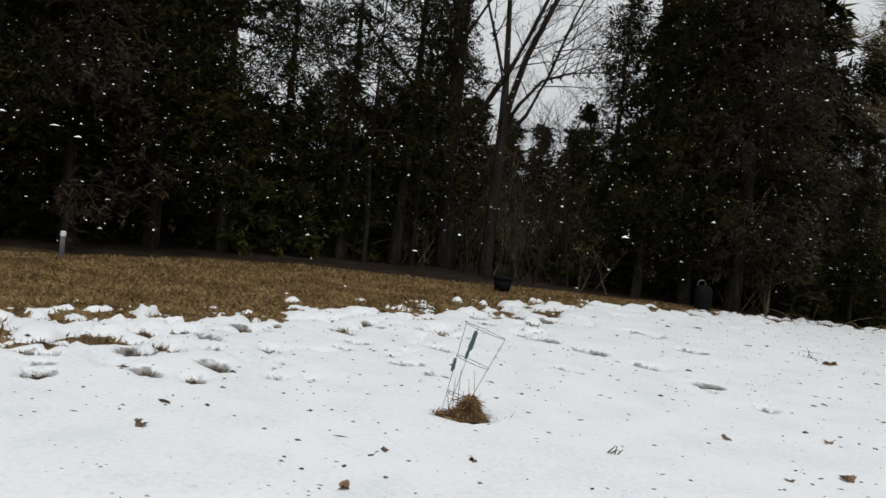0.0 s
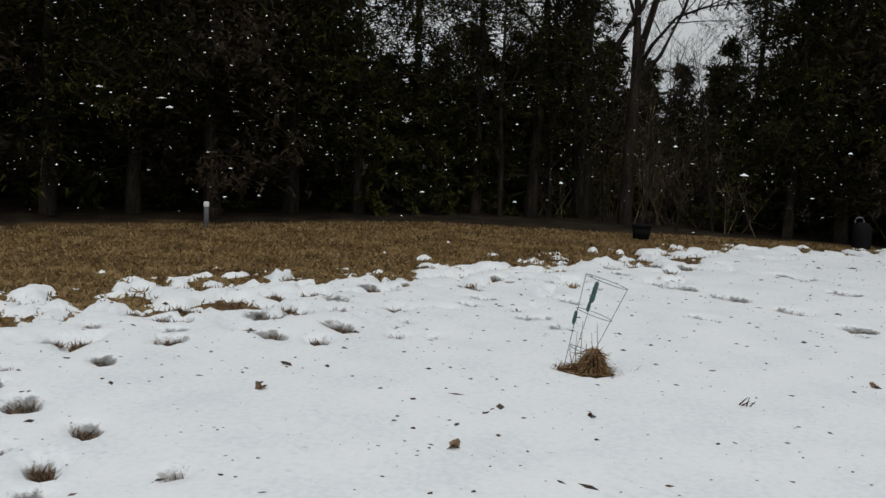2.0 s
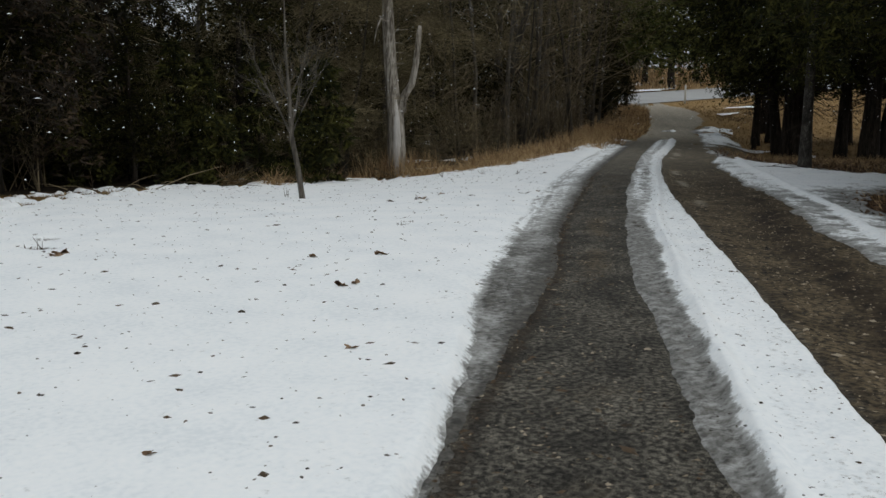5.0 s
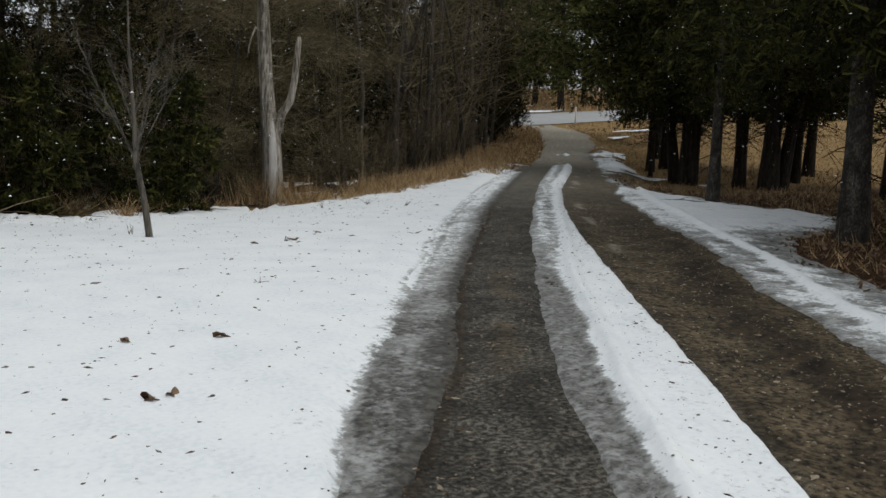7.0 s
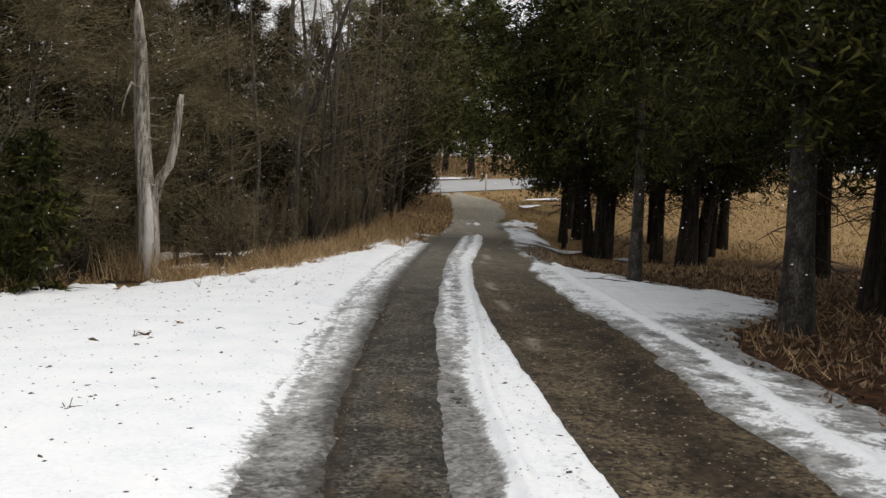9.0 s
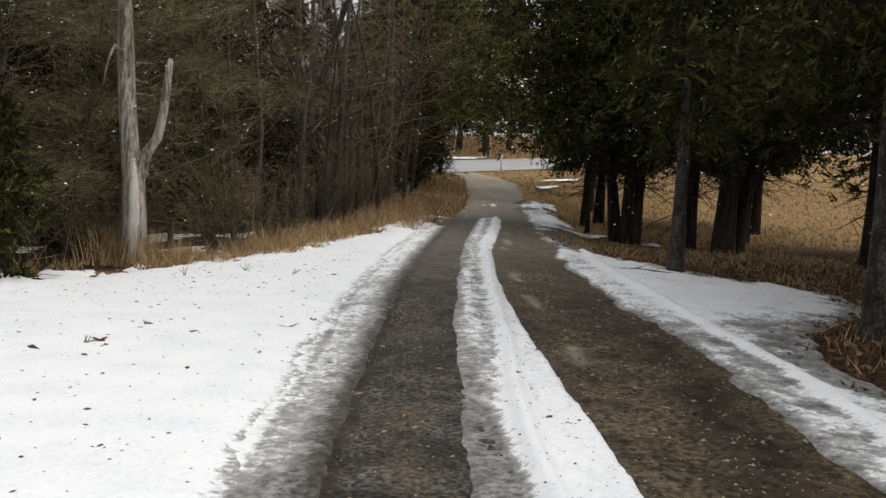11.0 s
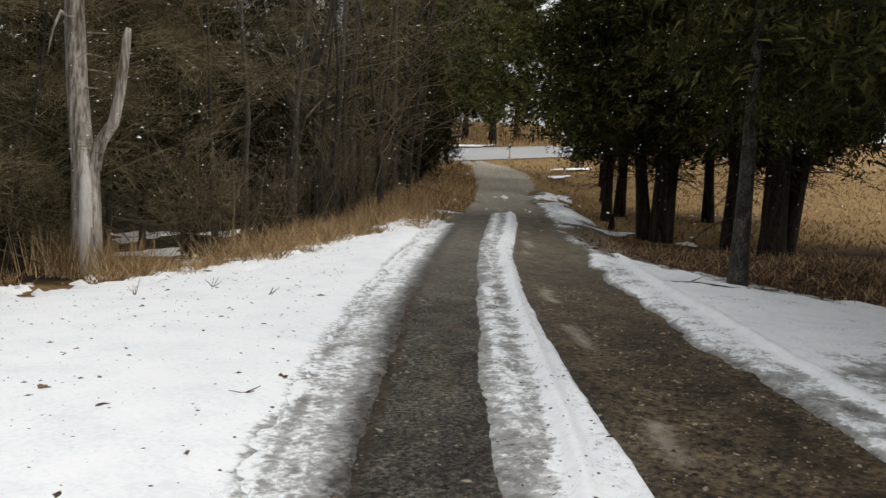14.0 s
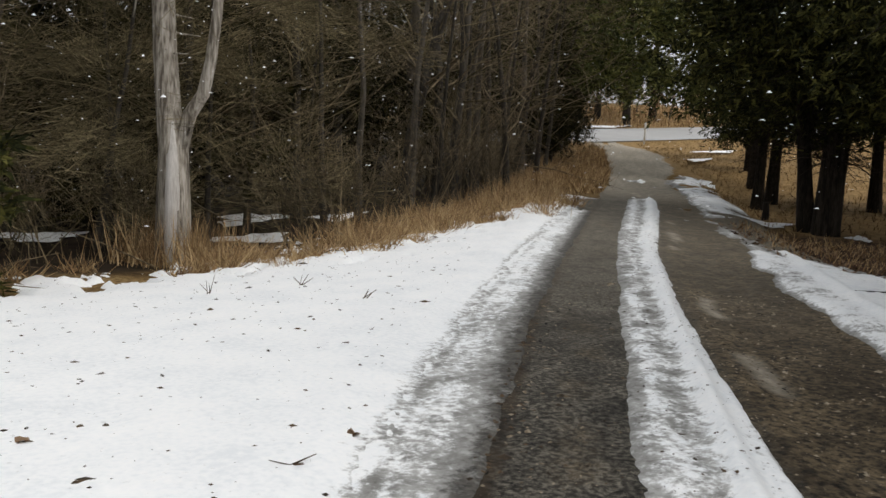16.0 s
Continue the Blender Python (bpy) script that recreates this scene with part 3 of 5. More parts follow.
sheet("slush", S_FINE, steps((-1.05, 0.1, 0.03), (0.1, 2.0, 0.05)), slush_depth, slush_wet,
      "thin grey slush frozen onto the asphalt edge", lambda S, U: (U > table(S, LAWN_SIDE) - 0.3) & (U < table(S, CRACK) + 0.12))
sheet("snow_strip", S_FINE, steps((0.2, 1.4, 0.03), (1.4, 5.5, 0.05)), strip_depth,
      strip_wet,
      "dirty snow ridge left between the wheel tracks", lambda S, U: (U > table(S, STRIP_LEFT) - 0.1) & (U < table(S, STRIP_RIGHT) + 0.15))
sheet("verge_snow", S_FINE, steps((1.9, 4.2, 0.04), (4.2, 6.5, 0.06)), verge_depth,
      verge_wet,
      "thin patchy ploughed snow along the driveway verge", lambda S, U: U > table(S, RIGHT_EDGE) - 0.3)


# ---- trees ----
def cedar_meshes(seed, height, radius, base, limbs, mat, droop=0.35, leaf=0.14, sparse=1.0, trunk=0.13, lean=0.0, leaves=7, bark=None, wide=0.26, dead=1):
    """Trunk with dead lower limbs, and a crown of drooping sprays."""
    rng = np.random.default_rng(seed)
    rnd = random.Random(seed)
    bow = Vector((rnd.uniform(-1, 1), rnd.uniform(-1, 1), 0)) * 0.02 * height
    axis = lambda z: Vector((bow.x * math.sin(2.5 * z / height) + lean * z, bow.y * math.sin(2 * z / height), z))
    stem = [(axis(height * k / 9) + Vector((0, 0, -0.15 if k == 0 else 0)), trunk * (1.25 if k == 0 else 1) * (1 - 0.93 * k / 9)) for k in range(10)]
    lines, base_pts, ways = [stem], [], []
    for k in range(limbs):
        f = rnd.random() ** 0.85
        z = base + f * (height - base) * 0.98
        a = rnd.uniform(0, 2 * math.pi)
        shape = (1 - f) ** 0.75 * min(1, 0.55 + 2.5 * f)
        length = max(0.3, radius * shape * rnd.uniform(0.65, 1.15) * (1 + 0.25 * math.sin(3 * a + seed)))
        out = Vector((math.cos(a), math.sin(a), 0))
        root = axis(z)
        rise = rnd.uniform(-0.15, 0.35)
        pts = [root + out * length * q + Vector((0, 0, length * (rise * q - droop * q * q))) for q in (0, 0.35, 0.7, 1.0)]
        lines.append([(p, 0.022 * (1 - 0.8 * i / 3)) for i, p in enumerate(pts)])
        n = int((10 + 16 * length) * sparse)
        q = rng.random(n) ** 0.6
        c = np.array(root)[None] + np.array(out)[None] * (length * q)[:, None]
        c[:, 2] += length * (rise * q - droop * q * q)
        c += rng.normal(size=(n, 3)) * np.array([0.2, 0.2, 0.16]) * (0.5 + 0.35 * length)
        w = np.array(out)[None] * rng.uniform(0.2, 1, (n, 1)) + rng.normal(size=(n, 3)) * 0.55
        w[:, 2] -= 0.25
        for j in range(leaves):
            base_pts.append(c + rng.normal(size=c.shape) * 0.05)
            ways.append(w + rng.normal(size=w.shape) * 0.42)
    for k in range(int(6 + base * 5) * dead):
        z = rnd.uniform(0.5 if dead == 1 else 1.4, max(base, 0.8) + 0.5)
        a, length = rnd.uniform(0, 6.28), rnd.uniform(0.3, 1.3)
        out = Vector((math.cos(a), math.sin(a), rnd.uniform(-0.4, 0.25)))
        p = axis(z)
        lines.append([(p, 0.014), (p + out * length * 0.5, 0.009), (p + out * length + Vector((0, 0, -0.15 * length)), 0.003)])
        for q in range(3):
            b = p + out * length * rnd.uniform(0.4, 0.9)
            lines.append([(b, 0.006), (b + Vector((rnd.uniform(-1, 1), rnd.uniform(-1, 1), rnd.uniform(-0.7, 0.3))) * 0.4, 0.002)])
    b, w = np.concatenate(base_pts), np.concatenate(ways)
    n = len(b)
    crown = triangles("crown", b, w, leaf * rng.uniform(0.5, 1.3, n), leaf * wide * rng.uniform(0.6, 1.3, n), rng, mat)
    return tubes("trunk", lines[:1], bark or M_BARK, 9), tubes("deadwood", lines[1:], M_DARKTWIG, 3), crown


def cedar(meshes, label, group, name="cedar_tree"):
    tree = thing(name, (0, 0, 0), label, "tree", group)
    part("trunk", meshes[0], tree, "dark fissured trunk")
    part("deadwood", meshes[1], tree, "thin dead limbs")["kind"] = "stuff"
    part("crown", meshes[2], tree, "dark evergreen foliage")["kind"] = "stuff"
    return tree


def plant(tree, s, u, turn=0.0, size=1.0, tall=1.0, first=False):
    m = Matrix.Translation(G(s, u)) @ Matrix.Rotation(turn, 4, "Z") @ Matrix.Diagonal((size, size, size * tall, 1))
    if first:
        tree.matrix_basis = m
        return tree
    c = copy_thing(tree, Matrix.Identity(4))
    c.matrix_basis = m
    return c


def bare_lines(seed, height, trunk, spread=0.5, depth=4, first_limb=0.25, twigs=3, upright=0.5, droop=0.0, slim=1.0):
    """Branch lines of a leafless tree, the stem first."""
    rnd = random.Random(seed)
    lines = []

    def grow(p, d, length, r, level):
        n = 6 if level == 0 else (4 if level == 1 else 2)
        line = [(p.copy(), r)]
        q = p.copy()
        for k in range(n):
            d = (d + Vector((rnd.gauss(0, 1), rnd.gauss(0, 1), rnd.gauss(0, 0.6))) * (0.05 if level == 0 else 0.16) + Vector((0, 0, (upright if level else 0.1) * 0.1 - droop * 0.1))).normalized()
            q = q + d * (length / n)
            line.append((q.copy(), max(0.0028, r * (1 - 0.85 * (k + 1) / n))))
        lines.append(line)
        if level >= depth:
            return
        count = int(height * 1.7) + 5 if level == 0 else twigs + (1 if rnd.random() < 0.5 else 0)
        for c in range(count):
            f = first_limb + (1 - first_limb) * (c + rnd.random()) / count if level == 0 else rnd.uniform(0.25, 1.0)
            i = min(int(f * n), n - 1)
            a = line[i][0].lerp(line[i + 1][0], f * n - i)
            ra = line[i][1]
            side = Vector((rnd.gauss(0, 1), rnd.gauss(0, 1), rnd.gauss(0, 0.4))).normalized()
            way = (d * (1 - spread) + side * spread + Vector((0, 0, upright * 0.3))).normalized()
            grow(a, way, length * rnd.uniform(0.3, 0.5) * (1.15 - 0.5 * f if level == 0 else 1), ra * rnd.uniform(0.35, 0.6) * (slim if level == 0 else 1), level + 1)

    grow(Vector((0, 0, -0.1)), Vector((rnd.gauss(0, 0.06), rnd.gauss(0, 0.06), 1)).normalized(), height, trunk, 0)
    lines[0][0] = (lines[0][0][0], trunk * 1.25)
    return lines


def bare_tree(seed, label, group, height=8.0, trunk=0.1, bark=None, name="bare_tree", twig=None, **kw):
    lines = bare_lines(seed, height, trunk, **kw)
    tree = thing(name, (0, 0, 0), label, "tree", group)
    part("trunk", tubes("trunk", lines[:1], bark or M_GREYBARK, 8), tree)
    part("twig_crown", tubes("twig_crown", lines[1:], twig or M_TWIG, 3), tree, "fine leafless branches")["kind"] = "stuff"
    return tree


def shrub(seed, label, group, height=2.0, stems=9, name="bare_shrub"):
    rnd = random.Random(seed)
    lines = []
    for k in range(stems):
        sub = bare_lines(seed * 31 + k, height * rnd.uniform(0.6, 1.1), 0.014, spread=0.55, depth=2, twigs=4, upright=0.3)
        m = Matrix.Rotation(rnd.uniform(0, 6.28), 3, "Z") @ Matrix.Rotation(rnd.uniform(0.1, 0.7), 3, "X")
        at = Vector((rnd.uniform(-0.4, 0.4), rnd.uniform(-0.4, 0.4), 0))
        lines += [[(m @ p + at, r) for p, r in line] for line in sub]
    bush = thing(name, (0, 0, 0), label, "shrub", group)
    part("twig_crown", tubes("twig_crown", lines, M_TWIG, 3), bush)["kind"] = "stuff"
    return bush


rng = np.random.default_rng(5)
rnd = random.Random(11)
EDGE_CEDAR = "dense dark cedar with foliage to near the ground"
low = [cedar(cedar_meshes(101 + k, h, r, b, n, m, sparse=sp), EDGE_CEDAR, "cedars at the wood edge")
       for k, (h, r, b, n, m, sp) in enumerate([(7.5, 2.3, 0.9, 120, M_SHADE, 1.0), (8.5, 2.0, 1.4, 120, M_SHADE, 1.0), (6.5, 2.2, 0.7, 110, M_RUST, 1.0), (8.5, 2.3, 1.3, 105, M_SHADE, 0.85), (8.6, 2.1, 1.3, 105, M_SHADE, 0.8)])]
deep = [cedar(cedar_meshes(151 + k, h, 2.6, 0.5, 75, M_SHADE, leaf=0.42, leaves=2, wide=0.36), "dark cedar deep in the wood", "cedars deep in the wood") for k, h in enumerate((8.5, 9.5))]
tall = [cedar(cedar_meshes(201 + k, h, r, b, n, M_CEDAR, leaf=0.19, trunk=t, lean=le, leaves=5, droop=0.2, wide=0.27, dead=4), "tall dark cedar with bare lower trunk over leaf litter", "cedars beside the driveway")
        for k, (h, r, b, n, t, le) in enumerate([(11, 3.9, 2.5, 190, 0.2, 0.0), (10, 3.4, 2.4, 170, 0.15, 0.11), (12, 4.0, 2.6, 190, 0.24, 0.02)])]
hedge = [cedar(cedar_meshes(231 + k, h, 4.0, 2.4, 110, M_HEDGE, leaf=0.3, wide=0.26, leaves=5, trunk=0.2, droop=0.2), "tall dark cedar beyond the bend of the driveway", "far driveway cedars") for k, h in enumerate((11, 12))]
under = cedar(cedar_meshes(171, 8, 2.8, 0.4, 36, M_CEDAR, leaf=0.6, leaves=3, wide=0.3, trunk=0.05), "low young cedar added to close off the dark wood edge", "young cedars", "young_cedar")
started = set()


def put_tree(tree, s, u, size=1.0, up=1.0, turn=None):
    first = tree.name not in started
    started.add(tree.name)
    return plant(tree, s, u, rnd.uniform(0, 6.28) if turn is None else turn, size, up, first)


def by_bearing(az, d):
    return SU(d * math.sin(radians(az)), d * math.cos(radians(az)))


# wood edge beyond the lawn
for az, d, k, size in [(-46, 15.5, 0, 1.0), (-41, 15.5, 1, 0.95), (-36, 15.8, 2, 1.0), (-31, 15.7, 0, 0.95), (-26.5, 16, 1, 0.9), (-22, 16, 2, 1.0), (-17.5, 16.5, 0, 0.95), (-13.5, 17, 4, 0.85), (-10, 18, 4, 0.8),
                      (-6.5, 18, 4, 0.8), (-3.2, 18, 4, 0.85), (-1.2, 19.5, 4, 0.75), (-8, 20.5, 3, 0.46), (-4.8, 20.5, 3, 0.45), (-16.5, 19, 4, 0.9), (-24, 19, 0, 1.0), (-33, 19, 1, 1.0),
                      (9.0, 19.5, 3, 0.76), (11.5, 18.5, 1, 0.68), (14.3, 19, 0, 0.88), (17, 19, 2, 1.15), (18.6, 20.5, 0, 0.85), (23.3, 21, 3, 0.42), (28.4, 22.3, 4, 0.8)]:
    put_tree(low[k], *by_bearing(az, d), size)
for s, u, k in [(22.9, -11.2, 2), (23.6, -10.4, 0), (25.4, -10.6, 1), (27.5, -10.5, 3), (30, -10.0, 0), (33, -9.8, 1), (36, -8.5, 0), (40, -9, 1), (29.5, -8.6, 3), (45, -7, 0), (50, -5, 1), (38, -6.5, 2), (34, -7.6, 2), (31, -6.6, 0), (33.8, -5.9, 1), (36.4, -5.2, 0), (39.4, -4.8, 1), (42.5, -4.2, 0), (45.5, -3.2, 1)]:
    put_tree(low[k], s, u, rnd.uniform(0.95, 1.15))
# deeper rows, which close the wood; open sky stays over the leafless tree
for az in np.arange(-52, 50, 2.8):
    for d in ((20.5, 25) if az < 0 else (23.5, 28.5)):
        a, dd = az + rnd.uniform(-1.0, 1.0), d + rnd.uniform(-1, 1)
        s, u = by_bearing(a, dd)
        if u > float(table(s, EDGE)) - (2.6 if s < 20 else 5.5) or s > 36:
            continue
        if -17 < a < 11.5 or 20 < a < 30:
            put_tree(under, s, u, rnd.uniform(0.36, 0.5))
        else:
            put_tree(deep[rnd.randrange(2)], s, u, rnd.uniform(0.9, 1.15))

# low growth added to close the view and darken the wood floor
for az in np.arange(-50, 34, 1.7):
    if -1.5 < az < 7.5:
        continue
    put_tree(under, *by_bearing(az + rnd.uniform(-0.6, 0.6), rnd.uniform(17.2, 19.5) if az < 8 else rnd.uniform(20.5, 22.5)), rnd.uniform(0.22, 0.34))

for az, d, k, size in [(1.0, 26.0, 0, 0.52), (3.0, 27.5, 1, 0.44), (5.0, 26.0, 0, 0.46), (7.2, 26.5, 1, 0.5)]:
    put_tree(deep[k], *by_bearing(az, d), size)

# tall cedars right of the driveway
LEFT, RIGHT = math.radians(133), math.radians(-47)
for s, u, k, size, turn in [(38.35, 6.0, 0, 0.75, 0.4), (32.65, 5.72, 1, 1.1, LEFT), (32.2, 5.97, 2, 1.02, 1.0), (32.6, 6.15, 0, 0.9, 2.0), (30.7, 7.04, 0, 0.85, 3.0), (29.13, 7.35, 2, 1.0, 4.0), (29.5, 7.75, 1, 1.2, RIGHT),
                            # from (22.0, 11.5) on: unseen cedars, added to block sky light from the right
                            (34.5, 9.8, 0, 0.8, 0.9), (24.9, 8.7, 2, 0.95, 5.0), (22.0, 11.5, 0, 1.1, 0.5), (20.2, 8.2, 0, 1.05, 0.2), (15.4, 7.0, 0, 1.0, 1.2), (19.2, 6.9, 2, 0.95, 2.2), (16.0, 12.0, 0, 1.1, 3.5), (13.0, 12.5, 2, 1.1, 4.5), (18.0, 9.5, 2, 1.0, 1.5), (13.5, 8.6, 0, 1.0, 2.5), (10.0, 9.4, 2, 1.0, 0.3)]:
    put_tree(tall[k], s, u, size, 1.0, turn)
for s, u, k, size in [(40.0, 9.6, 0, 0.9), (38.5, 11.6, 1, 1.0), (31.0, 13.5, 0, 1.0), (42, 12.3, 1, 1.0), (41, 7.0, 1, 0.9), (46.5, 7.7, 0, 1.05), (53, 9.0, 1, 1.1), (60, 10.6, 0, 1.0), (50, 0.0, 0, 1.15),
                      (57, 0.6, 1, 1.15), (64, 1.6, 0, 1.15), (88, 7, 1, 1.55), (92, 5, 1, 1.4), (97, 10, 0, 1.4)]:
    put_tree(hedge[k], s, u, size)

# pale trunk trees of the verge
pale = cedar(cedar_meshes(301, 10, 2.6, 2.6, 130, M_CEDAR, leaf=0.17, wide=0.24, trunk=0.19, bark=M_BIRCH), "evergreen with pale flaking trunk on leaf litter", "verge trees", "evergreen_tree")
put_tree(pale, 17.2, 4.85, 1.0)
put_tree(pale, 22.55, 4.32, 0.62, 1.3)

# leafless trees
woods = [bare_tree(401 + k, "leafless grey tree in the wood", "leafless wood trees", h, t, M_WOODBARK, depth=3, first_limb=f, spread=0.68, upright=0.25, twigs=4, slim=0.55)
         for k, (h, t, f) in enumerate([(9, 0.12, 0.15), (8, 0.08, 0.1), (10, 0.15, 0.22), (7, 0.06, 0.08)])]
dark_woods = [bare_tree(431 + k, "slender dark leafless tree at the wood edge", "dark leafless trees", h, t, M_BARK, twig=M_DARKTWIG, depth=3, first_limb=f, spread=0.5, upright=0.5, twigs=4)
              for k, (h, t, f) in enumerate([(8, 0.1, 0.3), (7, 0.05, 0.15), (9, 0.14, 0.35), (5, 0.035, 0.1)])]


def forked_tree():
    """A straight stem crossed by a rising limb, with slender limbs fanning to one side."""
    tree = thing("bare_tree", (0, 0, 0), "large leafless tree with forked dark limbs", "tree")
    line = lambda pts: [(Vector((a, b, z)), r) for a, b, z, r in pts]
    part("trunk", tubes("trunk", [line([(0, 0, -0.2, 0.15), (0, 0, 0.4, 0.125), (0.02, 0, 1.6, 0.11), (0.04, 0, 2.8, 0.095), (0.0, 0, 3.8, 0.06), (-0.08, 0.05, 5.2, 0.045), (-0.1, 0, 7.5, 0.02)])], M_BARK, 10), tree)
    limbs = [[(0.02, 0, 2.5, 0.075), (0.12, 0, 3.3, 0.07), (0.35, 0, 4.2, 0.06), (0.8, 0, 5.3, 0.05), (1.3, 0.1, 6.8, 0.03), (1.6, 0.1, 8.2, 0.012)],
             [(-0.6, -0.1, 2.6, 0.05), (-0.3, -0.1, 3.3, 0.055), (0.05, -0.1, 3.9, 0.05), (0.4, -0.1, 4.7, 0.042), (0.75, -0.1, 5.6, 0.03), (1.0, 0, 7.0, 0.012)],
             [(0.04, 0.1, 2.8, 0.045), (0.3, 0.1, 3.3, 0.036), (0.7, 0.15, 3.8, 0.028), (1.2, 0.2, 4.0, 0.018), (1.9, 0.2, 4.1, 0.008)],
             [(0.06, 0, 2.6, 0.045), (0.45, 0, 3.1, 0.036), (0.8, -0.1, 3.9, 0.028), (1.15, -0.2, 5.0, 0.02), (1.7, -0.2, 6.3, 0.008)],
             [(0.0, 0, 3.6, 0.035), (-0.3, 0.1, 4.6, 0.028), (-0.7, 0.1, 5.8, 0.016), (-0.9, 0, 7.0, 0.007)]]
    limbs = [line(p) for p in limbs]
    twigs, r = [], random.Random(450)
    for limb in limbs:
        part("limb", tubes("limb", [limb], M_BARK, 7), tree)
        for k in range(9):
            f = r.uniform(0.3, 0.98) * (len(limb) - 1)
            i = int(f)
            at = limb[i][0].lerp(limb[i + 1][0], f - i)
            turn = Vector((0, 0, 1)).rotation_difference(Vector((r.gauss(0.45, 0.5), r.gauss(0, 0.5), r.uniform(0.1, 0.9)))).to_matrix()
            sub = bare_lines(460 + len(twigs), r.uniform(0.7, 1.9), 0.016, spread=0.5, depth=2, first_limb=0.2, twigs=3)
            twigs += [[(turn @ p + at, q) for p, q in s] for s in sub]
    part("twig_crown", tubes("twig_crown", twigs, M_DARKTWIG, 3), tree, "fine leafless branches")["kind"] = "stuff"
    return tree


put_tree(forked_tree(), *by_bearing(2.4, 18.0), turn=0.0)
for az, d, k, size in [(-0.1, 19.0, 2, 1.4), (-3.0, 18.8, 0, 1.2), (-2.1, 18.2, 1, 0.9), (-5.0, 17.5, 1, 0.9), (1.2, 18.5, 3, 0.8), (4.6, 19, 3, 0.7), (6.3, 19.5, 3, 0.7), (7.5, 18, 3, 0.7), (3.4, 17.0, 3, 0.7), (5.4, 17.5, 3, 0.7), (4.0, 21.5, 3, 0.7), (7.0, 22.5, 3, 0.8), (0.6, 21, 3, 0.8)]:
    put_tree(dark_woods[k], *by_bearing(az, d), size)
for s, u, k, size in [(33.5, -2.8, 2, 1.0), (33.8, -1.75, 0, 0.8), (35.8, -0.6, 1, 1.0), (26.5, -5.2, 1, 0.9), (29, -3.6, 3, 1.0), (31, -4.6, 0, 1.0), (37, -2.4, 2, 1.0), (38.5, -0.9, 3, 1.1), (41, -1.4, 0, 1.0),
                      (41.5, 0.1, 1, 1.0), (44, -0.5, 2, 0.9), (46, 0.4, 3, 1.2), (47, -2, 0, 1.1), (50, 0.6, 1, 1.1), (53, 0.2, 2, 1.0), (56, 1.2, 0, 1.0), (27.4, -5.6, 1, 0.9), (24.4, -7.6, 3, 1.0), 
                      (22.8, -6.4, 1, 0.8), (30.2, -6.6, 2, 1.0), (35, -4.6, 0, 1.1), (39.5, -4.5, 2, 1.1), (44, -4.5, 0, 1.1), (32, -2.0, 3, 0.9), (36.3, -1.6, 3, 1.0), (60, 1.5, 2, 1.0), (65, 2.3, 0, 1.0)]:
    put_tree(woods[k], s, u, size)
for s, u, k, size in [(47.5, 0.6, 0, 0.75), (52, 0.8, 2, 0.7), (57.5, 1.2, 0, 0.8), (43.5, -2.0, 1, 0.8), (63, 1.0, 1, 0.8), (67, 0.5, 0, 0.9), (49, -0.8, 1, 1.1), (54, -0.5, 0, 1.2), (60, -0.5, 1, 1.3), (66, -1.5, 1, 1.3), (58, 0.6, 1, 1.0)]:
    put_tree(low[k], s, u, size)


lit_woods = [bare_tree(441 + k, "grey leaning tree trunk at the wood edge", "grey edge trees", h, r, depth=3, first_limb=0.25, spread=0.7, upright=0.2, twigs=3, slim=0.4, twig=M_BRUSH)
             for k, (h, r) in enumerate([(10, 0.2), (9, 0.12), (8, 0.08)])]
for s, u, k, size in [(38.1, -3.36, 0, 1.0), (40.5, -5.4, 0, 1.0), (34.2, -1.9, 1, 1.0), (36.6, -1.7, 2, 1.0), (33.0, -2.6, 2, 1.1), (39.0, -1.6, 1, 1.0), (42.0, -1.0, 2, 1.0), (44.5, -0.4, 1, 1.0), (31.2, -3.4, 2, 1.0), (47.5, 0.0, 2, 1.1)]:
    put_tree(lit_woods[k], s, u, size)


def brush_tree(seed, height, sprays):
    """Bushy leafless tree: spreading limbs that end in clouds of fine twigs."""
    r = np.random.default_rng(seed)
    lines = bare_lines(seed, height, 0.055, spread=0.8, depth=2, first_limb=0.08, twigs=4, upright=0.1, slim=0.6)
    tree = thing("bare_tree", (0, 0, 0), "bushy leafless olive-brown tree in the wood", "tree", "bushy wood trees")
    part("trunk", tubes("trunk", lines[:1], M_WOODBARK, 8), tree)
    part("twig_crown", tubes("twig_crown", lines[1:], M_BRUSH, 3), tree, "spreading leafless limbs")["kind"] = "stuff"
    tips = np.array([(line[-1][0] + line[-2][0]) * 0.5 for line in lines[1:]])
    ends = np.array([line[-1][0] - line[0][0] for line in lines[1:]])
    pick = r.integers(0, len(tips), sprays)
    base = tips[pick] + r.normal(size=(sprays, 3)) * 0.16
    way = ends[pick] * 1.2 + r.normal(size=(sprays, 3)) * 0.42
    way[:, 2] = way[:, 2] * 0.8 + 0.1
    part("twig_spray", triangles("twig_spray", base, way, r.uniform(0.2, 0.65, sprays), r.uniform(0.004, 0.0095, sprays), r, M_BRUSH), tree, "cloud of fine twigs")["kind"] = "stuff"
    return tree


brushy = [brush_tree(471 + k, h, 6500) for k, h in enumerate((5.5, 6.5, 4.5))]
